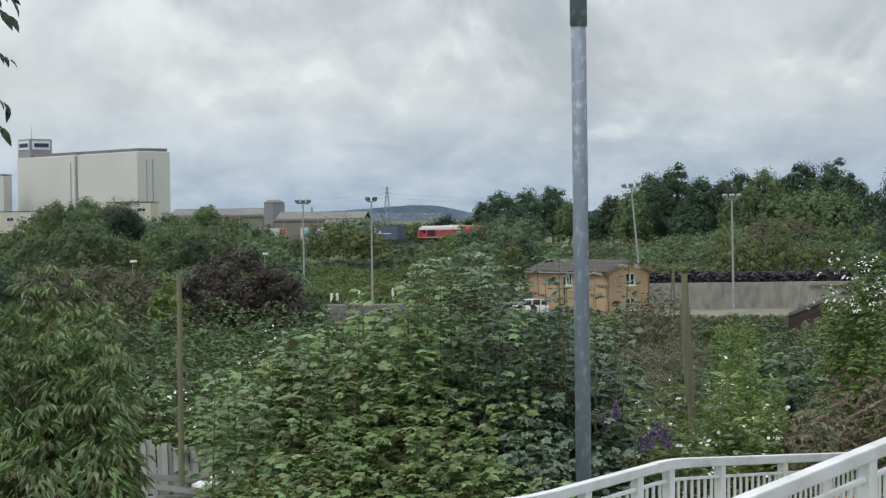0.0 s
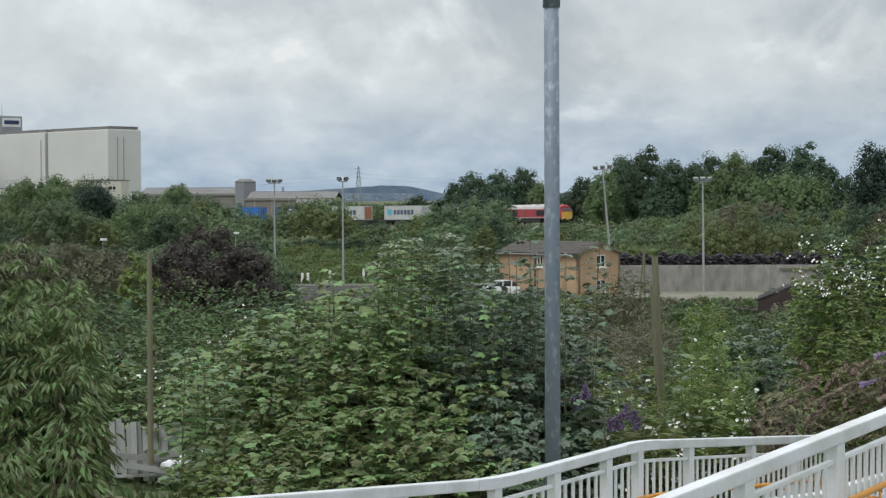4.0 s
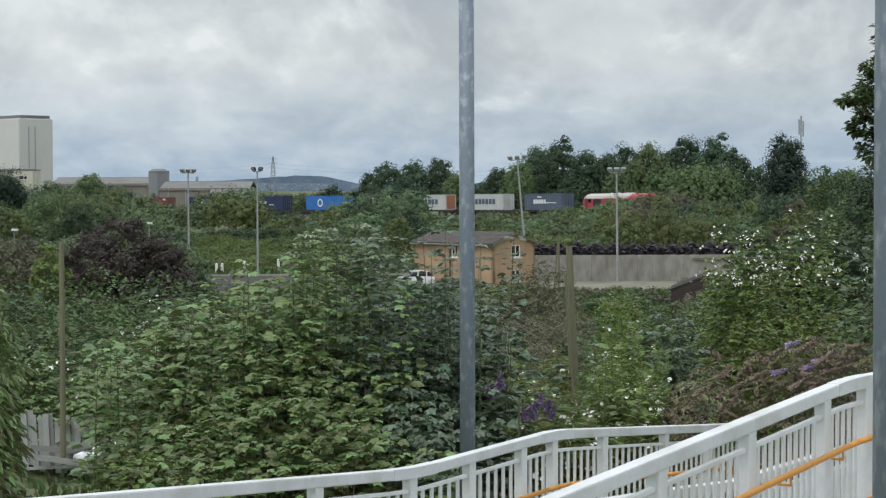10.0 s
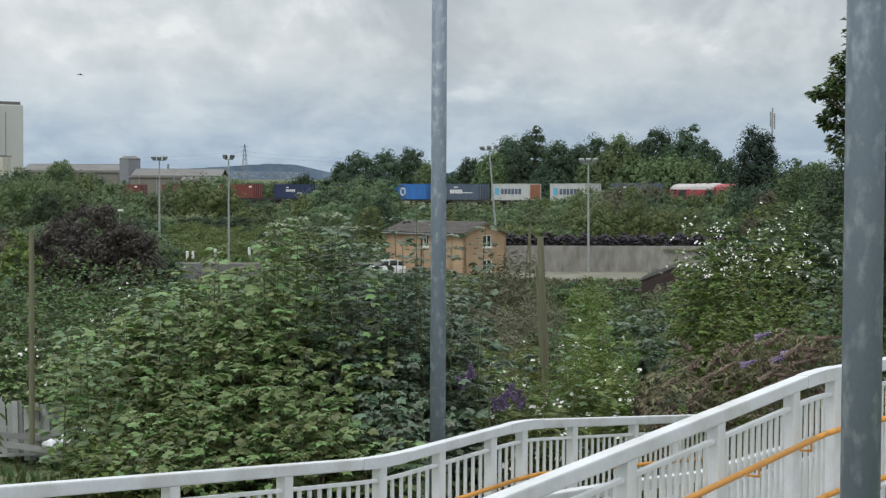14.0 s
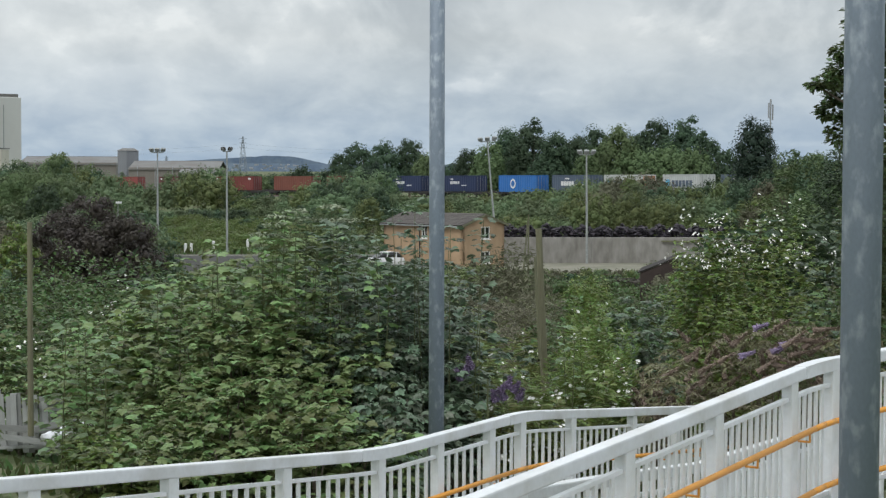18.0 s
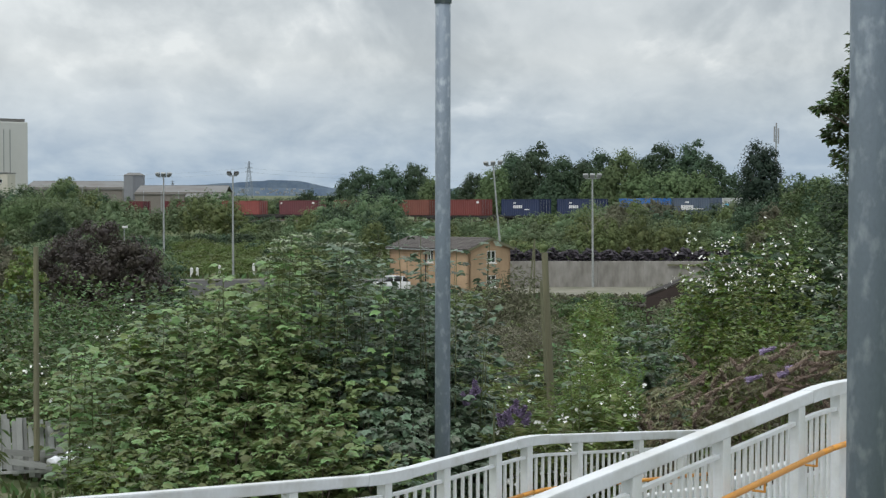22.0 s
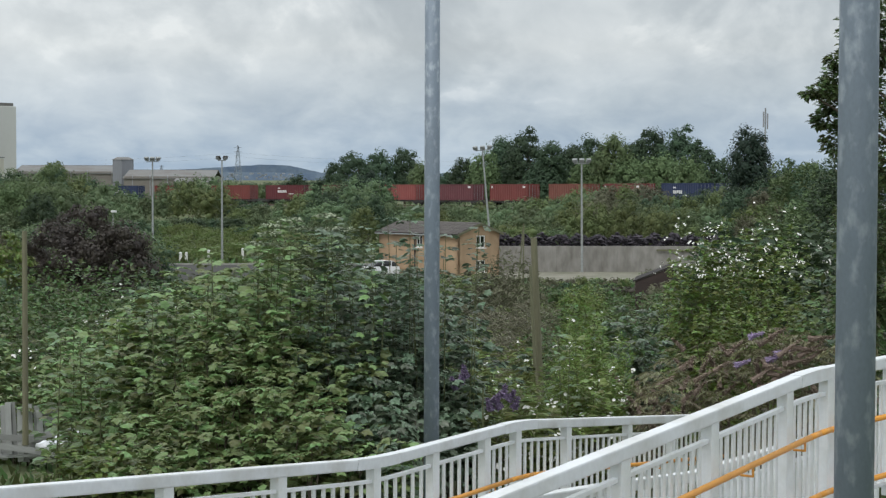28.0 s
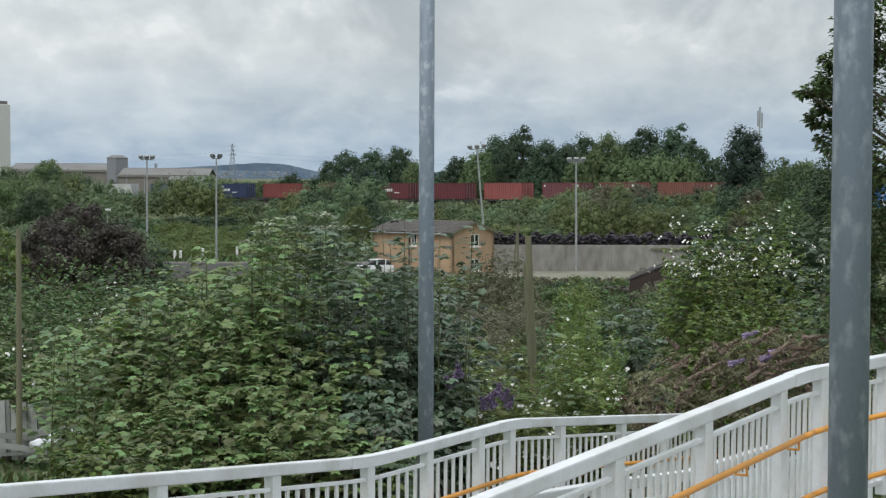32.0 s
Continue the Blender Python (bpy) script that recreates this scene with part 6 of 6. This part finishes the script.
for row, (share, lower, step) in enumerate(((0.92, 0, 34), (0.84, 10, 40), (0.76, 24, 46), (0.68, 40, 52), (0.60, 58, 56))):
    x = -190.0 + row * 17
    while x < 1720:
        if row > 1 and 400 < x < 545:
            x += step
            continue
        d = float(np.interp(x, TU, TD)) if x > 250 else 400.0
        d = max(d * share, 208.0 - row * 2) if x > 990 else d * share
        y = float(np.interp(x, PX, PY)) + lower * (0.7 + 0.6 * rnd.random()) + rnd.uniform(-5, 1)
        if x > 990:
            y = min(y, 426 - row * 3)
        w = rnd.uniform(52, 92) * d / 3200
        kind = rnd.choice(["field_bush", "field_bush", "field_bush", "dark_bush", "olive_bush"] if x < 830 else ["olive_bush", "field_bush", "field_bush"] if x < 1180 else ["olive_bush", "twiggy_bush", "dark_bush", "field_bush"])
        if 752 < x < 826 and row == 0:
            kind, w = "dark_bush", 62 * d / 3200
        if abs(x - 400) < 28 or abs(x - 600) < 36:
            w *= 0.55
        grow(kind, at_view(x, d), d, height_at(y, d), w, cover=1.45, lumps=26, lump=0.34, size=0.32 * d / 300, depth=w * 0.75)
        x += step * rnd.uniform(0.8, 1.2)
# low scrub nearer, over the rough field
for i in range(110):
    x, d = rnd.uniform(-200, 720), rnd.uniform(125, 215)
    y = rnd.uniform(400, 436) + (200 - d) * 0.25
    if 395 < x < 640 or (156 < d < 194 and x > 380):
        continue
    grow(rnd.choice(["field_bush", "field_bush", "dark_bush", "olive_bush"]), at_view(x, d), d, height_at(y, d), rnd.uniform(3.5, 6), cover=1.5, lumps=24, lump=0.32, size=0.23)
for i in range(12):
    x, d = 400 + i * 13 + rnd.uniform(-4, 4), rnd.uniform(284, 300)
    grow(rnd.choice(["field_bush", "dark_bush", "olive_bush"]), at_view(x, d), d, height_at(rnd.uniform(394, 404), d), rnd.uniform(3.0, 4.6), cover=1.5, lumps=20, lump=0.34, size=0.28)
for i in range(190):
    x, d = rnd.uniform(380, 760), rnd.uniform(112, 285)
    tuft = d > 150 and x < 720
    if 154 < d < 194 and x < 800:
        continue
    grow("grass_tussock" if tuft else rnd.choice(["olive_bush", "field_bush", "field_bush"]), at_view(x, d), d, (rnd.uniform(0.7, 1.2) if tuft else rnd.uniform(0.9, 2.0)) + max(0.0, (d - 170) * 0.012),
         rnd.uniform(3, 6), cover=1.3, lumps=8, lump=0.45, size=0.2)
for i in range(130):
    x, d = rnd.uniform(700, 1330), rnd.uniform(62, 158)
    y = (rnd.uniform(516, 535) if 1005 < x < 1255 else rnd.uniform(488, 515)) if d > 90 else rnd.uniform(522, 570)
    if 1085 < x < 1295 and d < 105:
        continue
    if 1225 < x < 1335 and d < 119:
        y = rnd.uniform(545, 580)
    kinds = ["bramble", "dark_bush"] if x < 930 else ["twiggy_bush", "twiggy_bush", "olive_bush"] if x < 1090 else ["bramble", "dark_bush", "bright_shrub"] if x < 1230 else ["twiggy_bush", "bramble", "copper_tree"]
    grow(rnd.choice(kinds), at_view(x, d), d, max(0.8, min(height_at(y, d), 4.6)), rnd.uniform(2.0, 4.2), cover=1.6, lumps=15, lump=0.38, size=0.165)
for i in range(22):
    x, d = 1008 + i * 12 + rnd.uniform(-4, 4), rnd.uniform(146, 154)
    grow(rnd.choice(["field_bush", "twiggy_bush", "olive_bush"]), at_view(x, d), d, height_at(rnd.uniform(500, 511), d), rnd.uniform(1.0, 1.8), cover=1.6, lumps=8, size=0.16)
# tufts of rough grass over the open ground
def build_grass():
    rng = np.random.default_rng(31)
    n = 26000
    y = rng.uniform(24, 205, n)
    x = rng.uniform(-0.31, 0.31, n) * y
    keep = ~((x > 2) & (x < 46) & (y > 150)) & ~((x > -23) & (x < 3) & (y > 158) & (y < 191))
    x, y = x[keep], y[keep]
    p = np.stack([x, y, ground_z(x, y) - 0.05], 1)
    up = np.stack([rng.normal(0, 0.35, len(x)), rng.normal(0, 0.35, len(x)), np.ones(len(x))], 1)
    shape, faces = BLADES["plain"]
    side = np.cross(up, rng.normal(0, 1, up.shape))
    side /= np.linalg.norm(side, axis=1)[:, None]
    s = rng.uniform(0.25, 0.6, len(x)) * np.clip(y / 80, 0.5, 1.6)
    v = p[:, None, :] + s[:, None, None] * (shape[None, :, 0, None] * side[:, None, :] * 0.8 + shape[None, :, 1, None] * up[:, None, :])
    f = [tuple(i * 4 + j for j in q) for i in range(len(x)) for q in faces]
    tagged(new("grass", poly_mesh("grass", v.reshape(-1, 3), f, M["bramble"])), "rough tufted grass over the open ground", "grass", kind="stuff")


build_grass()
# tall trees beyond the line
TREES_WEST = [(722, 300, 34, "tree"), (755, 283, 50, "tree"), (800, 281, 55, "tree"), (845, 277, 50, "tree"), (875, 300, 40, "light_tree"),
              (915, 318, 40, "tree"), (950, 292, 46, "tree"), (985, 282, 50, "light_tree"), (1020, 256, 56, "tree"), (1062, 242, 64, "tree"),
              (1105, 262, 52, "tree"), (1140, 268, 50, "tree"), (1175, 256, 54, "tree"), (1215, 250, 56, "light_tree"), (1255, 262, 46, "tree"),
              (1285, 240, 58, "tree"), (1335, 236, 66, "tree")]
TREES_EAST = [(1375, 262, 48, "tree"), (1240, 290, 60, "light_tree"), (1300, 285, 66, "light_tree"), (1350, 288, 50, "light_tree"), (1170, 290, 50, "light_tree"),
              (1090, 300, 60, "tree"), (1010, 300, 60, "tree"), (1410, 292, 46, "tree"), (1530, 297, 50, "tree"), (1575, 296, 60, "light_tree"),
              (1640, 290, 70, "tree"), (655, 322, 44, "tree"), (545, 343, 40, "tree"), (578, 346, 40, "light_tree"), (612, 342, 40, "tree"),
              (640, 336, 36, "tree"), (690, 330, 40, "tree")]
for x, y, w, kind in TREES_WEST + TREES_EAST:
    d = float(np.interp(x, TU, TD)) + (rnd.uniform(12, 17) if kind == "light_tree" else rnd.uniform(24, 42))
    grow(kind, at_view(x, d), d, height_at(y, d), w * 1.35 * d / 3200, cover=3.2, lumps=60, lump=0.32, trunk=True, peak=0.35 if kind == "tree" else 0.2, size=0.39)
grow("dark_tree", at_view(1461, 225), 225, height_at(238, 225), 5.9, cover=3.2, lumps=60, lump=0.38, trunk=True, peak=0.2, size=0.25)
grow("dark_tree", at_view(778, 318), 318, height_at(316, 318), 5.4, cover=2.6, lumps=16, lump=0.4, trunk=True, size=0.32)
grow("dark_tree", at_view(82, 292), 292, height_at(290, 292), 8.0, cover=2.6, lumps=14, lump=0.4, trunk=True, peak=0.2)
# far tree line under the ridge
for x in range(505, 735, 24):
    grow("tree", at_view(x, 640), 640, height_at(331 + rnd.uniform(0, 6), 640), 7.5, cover=1.6, lumps=14, lump=0.4, trunk=True, size=0.6)
for x, y, d, w in ((8, 284, 288, 7.0), (-42, 293, 285, 6.0), (28, 312, 280, 5.0), (225, 304, 285, 4.6), (150, 335, 270, 7.0), (195, 330, 272, 7.5)):
    grow("light_tree", at_view(x, d), d, height_at(y, d), w, cover=2.0, lumps=20, lump=0.36, size=0.25)
for x, y, d in ((-40, 306, 380), (20, 296, 380), (60, 288, 390), (150, 312, 380), (225, 303, 390), (275, 320, 390), (530, 330, 420), (600, 336, 430)):
    grow("light_tree", at_view(x, d), d, height_at(y, d), 8.5, cover=2.4, lumps=12, lump=0.42, trunk=True)


for x, y, d, w, kind in ((1545, 300, 95, 3.6, "light_tree"), (1600, 296, 85, 4.2, "tree"), (1580, 340, 75, 3.4, "light_tree"), (1650, 300, 70, 4.0, "tree"), (1540, 380, 66, 3.0, "light_tree"), (1610, 400, 60, 3.2, "tree")):
    grow(kind, at_view(x, d), d, height_at(y, d), w, cover=2.8, lumps=20, lump=0.34, trunk=True, size=0.17)


# trees close to the camera's sides
def build_side_trees():
    rng = np.random.default_rng(21)
    t = thing("oak_tree", "dark leafy tree with ragged branches beside the ramp", "tree", (at_view(1790, 24), 24, float(ground_z(5, 24))))
    g = t.location.z
    bm = bmesh.new()
    tube(bm, (0, 0, -0.4), (0, 0, 5.5), 0.22, 0.12, 10)
    tube(bm, (0, 0, 5.0), (-0.2, 0, 9.5), 0.12, 0.04, 8)
    part("trunk", bm, M["bark"], t)
    pts, out = [], []
    for x, y, rx, rz, n in ((1715, 60, 0.7, 0.7, 3400), (1640, 150, 0.42, 0.22, 1100), (1585, 172, 0.22, 0.10, 320), (1605, 222, 0.24, 0.14, 460), (1650, 260, 0.42, 0.30, 1000), (1655, 60, 0.26, 0.35, 700),
                              (1680, 420, 0.55, 0.7, 2000), (1665, 560, 0.42, 0.6, 1400), (1750, 250, 0.8, 1.2, 3800), (1750, 500, 0.8, 1.0, 2600), (1612, 118, 0.20, 0.12, 340), (1562, 178, 0.12, 0.05, 110), (1630, 195, 0.3, 0.14, 560)):
        c = (at_view(x, 24) - t.location.x, rng.uniform(-0.3, 0.3), height_at(y, 24) - g)
        p, d = ball_points(rng, n, c, (rx, rx, rz), 0.3)
        pts.append(p), out.append(d)
        bm = bmesh.new()
        tube(bm, (0, 0, max(1.0, c[2] - 1.0)), c, 0.04, 0.01, 6)
        part("branch", bm, M["bark"], t)
    v, f = leaves(rng, np.concatenate(pts), np.concatenate(out), 0.085, "plain", 0.2)
    ob = new("crown", poly_mesh("crown", v, f, M["oak"]))
    ob.parent = t
    t = thing("cherry_tree", "tree with long dark hanging leaves", "tree", (-3.6, 8.0, 5.6))
    bm = bmesh.new()
    tube(bm, (0, 0, -0.2), (0.1, 0, 4.5), 0.12, 0.07, 10)
    tube(bm, (0.1, 0, 4.3), (1.25, 0, 5.3), 0.05, 0.02, 8)
    part("trunk", bm, M["bark"], t)
    pts, out = [], []
    for x, y in ((-118, -50), (-125, -20), (-122, 60), (-128, 140), (-150, 0), (-160, 60), (-165, 130), (-140, 180), (-180, 200), (-200, 100), (-210, 20), (-240, 120), (-150, -60)):
        for k in range(3):
            pts.append((at_view(x - k * 8, 8) + 3.6, rng.uniform(-0.05, 0.05), height_at(y - 26 - k * 6, 8) - 5.6))
            out.append((0.45 + 0.2 * k, -0.2, -0.55))
    v, f = leaves(rng, np.array(pts), np.array(out), 0.088, "lance", 0.45, 0.2)
    ob = new("crown", poly_mesh("crown", v, f, M["black_green"]))
    ob.parent = t


build_side_trees()


def street_lamp(x, y, d):
    t = thing("street_lamp", "small lamp post with a pale square head", "lamp", (at_view(x, d), d, 0.0), group="small lamp posts")
    z = height_at(y, d)
    bm = bmesh.new()
    tube(bm, (0, 0, -0.2), (0, 0, z), 0.05, 0.035, 8)
    part("pole", bm, M["lamp_steel"], t)
    bm = bmesh.new()
    box(bm, 0.08, -0.1, z + 0.06, 0.44, 0.34, 0.16, None, 0.03)
    part("head", bm, M["white"], t)


def bollard(x, y, d):
    t = thing("bollard", "short white painted marker post in rough grass", "bollard", (at_view(x, d), d, float(ground_z(at_view(x, d), d))), group="white marker posts")
    h = height_at(y, d) - t.location.z
    bm = bmesh.new()
    box(bm, 0, 0, h / 2 - 0.1, 0.28, 0.28, h + 0.2, None, 0.03)
    part("post", bm, M["white"], t)
    bm = bmesh.new()
    bmesh.ops.create_cone(bm, cap_ends=True, segments=4, radius1=0.21, radius2=0.02, depth=0.1, matrix=Matrix.Translation((0, 0, h + 0.04)) @ Matrix.Rotation(0.785, 4, "Z"))
    part("cap", bm, M["white"], t)


for x, y, d in ((451, 459, 196), (461, 459, 197), (500, 455, 200), (560, 452, 205)):
    bollard(x, y, d)
street_lamp(96, 399, 125)
street_lamp(333, 388, 150)


# ---- fence and litter among the bushes ----
def build_fence():
    t = thing("fence", "grey weathered board fence half hidden in bushes", "fence")
    z0 = height_at(808, 33)
    bm = bmesh.new()
    box(bm, 0, 0, 0.5, 0.108, 0.02, 1.0, None, 0.003)
    me = mesh_of(bm, M["fence"], "board")
    for i in range(14):
        shared("board", me, t, pose(at_view(112 + i * 9.6, 33), 33 + 0.03 * (i % 2), z0 + 0.05 * math.sin(i * 1.7) - 0.1 - 0.012 * i, 0, math.sin(i * 2.3) * 1.6 - 2, 0))
    for x, y, tilt in ((172, 800, 97), (205, 788, 80), (160, 783, 93)):
        shared("board", me, t, pose(at_view(x, 32.8) - 0.4, 32.8, height_at(y, 32.8), 8, tilt, 0))
    bm = bmesh.new()
    bar(bm, (at_view(105, 33), 32.95, z0 - 0.12), (at_view(250, 33), 32.95, z0 - 0.06), 0.05, 0.05)
    part("lower_rail", bm, M["fence"], t)
    bm = bmesh.new()
    bar(bm, (at_view(105, 33), 33.09, z0 + 0.65), (at_view(250, 33), 33.09, z0 + 0.6), 0.05, 0.07)
    part("upper_rail", bm, M["fence"], t)
    rng = np.random.default_rng(9)
    for x, y in ((215, 800), (248, 790), (270, 781), (292, 779)):
        bm = bmesh.new()
        bmesh.ops.create_icosphere(bm, subdivisions=2, radius=0.15)
        for v in bm.verts:
            v.co = Vector((v.co.x * 1.2, v.co.y, v.co.z * 0.7)) * (1 + 0.5 * (rng.random() - 0.5))
        mesh_thing("plastic_sheet", bm, M["white_sheet"], "crumpled white plastic sheet lying by the fence", "sheet", (at_view(x, 31.0), 31.0, height_at(y, 31.0)))


build_fence()


# ---- a pigeon that crosses the sky ----
def build_pigeon():
    t = thing("pigeon", "dark grey pigeon in flapping flight", "bird")
    bm = bmesh.new()
    bmesh.ops.create_icosphere(bm, subdivisions=2, radius=1, matrix=Matrix.Diagonal((0.16, 0.055, 0.05, 1)))
    bmesh.ops.create_icosphere(bm, subdivisions=1, radius=0.035, matrix=Matrix.Translation((0.16, 0, 0.02)))
    part("body", bm, M["feather_grey"], t, smooth=True)
    bm = bmesh.new()
    bmesh.ops.create_cone(bm, cap_ends=True, segments=6, radius1=0.06, radius2=0.02, depth=0.14, matrix=Matrix.Translation((-0.2, 0, 0)) @ pose(0, 0, 0, 0, 90, 0) @ Matrix.Diagonal((0.25, 1, 1, 1)))
    part("tail", bm, M["feather_grey"], t)
    wings = []
    for side in (1, -1):
        bm = bmesh.new()
        low = [bm.verts.new(p) for p in ((0.09, side * 0.03, 0), (0.07, side * 0.18, 0), (0.0, side * 0.34, 0), (-0.06, side * 0.20, 0), (-0.08, side * 0.03, 0))]
        high = [bm.verts.new(v.co + Vector((0, 0, 0.012))) for v in low]
        bm.faces.new(low), bm.faces.new(high[::-1])
        for i in range(5):
            bm.faces.new((low[i], low[(i + 1) % 5], high[(i + 1) % 5], high[i]))
        bmesh.ops.recalc_face_normals(bm, faces=bm.faces)
        wings.append((part("wing", bm, M["feather_grey"], t), side))
    return t, wings


PIGEON, WINGS = build_pigeon()


# ---- what moves ----
def motions():
    def flight(sec):
        """The bird sinks on a straight line to the west, then levels out."""
        k = sec - 13.7
        return Vector((-17.3 - 10.2 * k, 121.4 + 13.4 * k, 17.66 - 4.65 * min(k, 1.2)))
    walk(PIGEON, [(sec, pose(*flight(sec), 0, 0, 127)) for sec in (0.0, 6.0, 12.0, 13.0, 13.7, 14.3, 14.9, 16.0, 24.0, 32.0)])
    for wing, side in WINGS:
        walk(wing, [(0.1 * k, pose(0, 0, 0.02, side * (35 if k % 2 else -20), 0, 0)) for k in range(321)])
    for t, rear, length in RUNNING:
        rows = []
        for k in range(17):
            sec = k * 2.0
            a = rear + SPEED * (sec - 9.0)
            p, q = track(a + 0.15 * length), track(a + 0.85 * length)
            u, v = Vector(p[:3]), Vector(q[:3])
            d = (v - u).normalized()
            foot = u - d * 0.15 * length
            m = Matrix((d, Vector((-d.y, d.x, 0)).normalized(), d.cross(Vector((-d.y, d.x, 0)).normalized()))).transposed().to_4x4()
            m.translation = foot
            rows.append((sec, m))
        walk(t, rows)


motions()
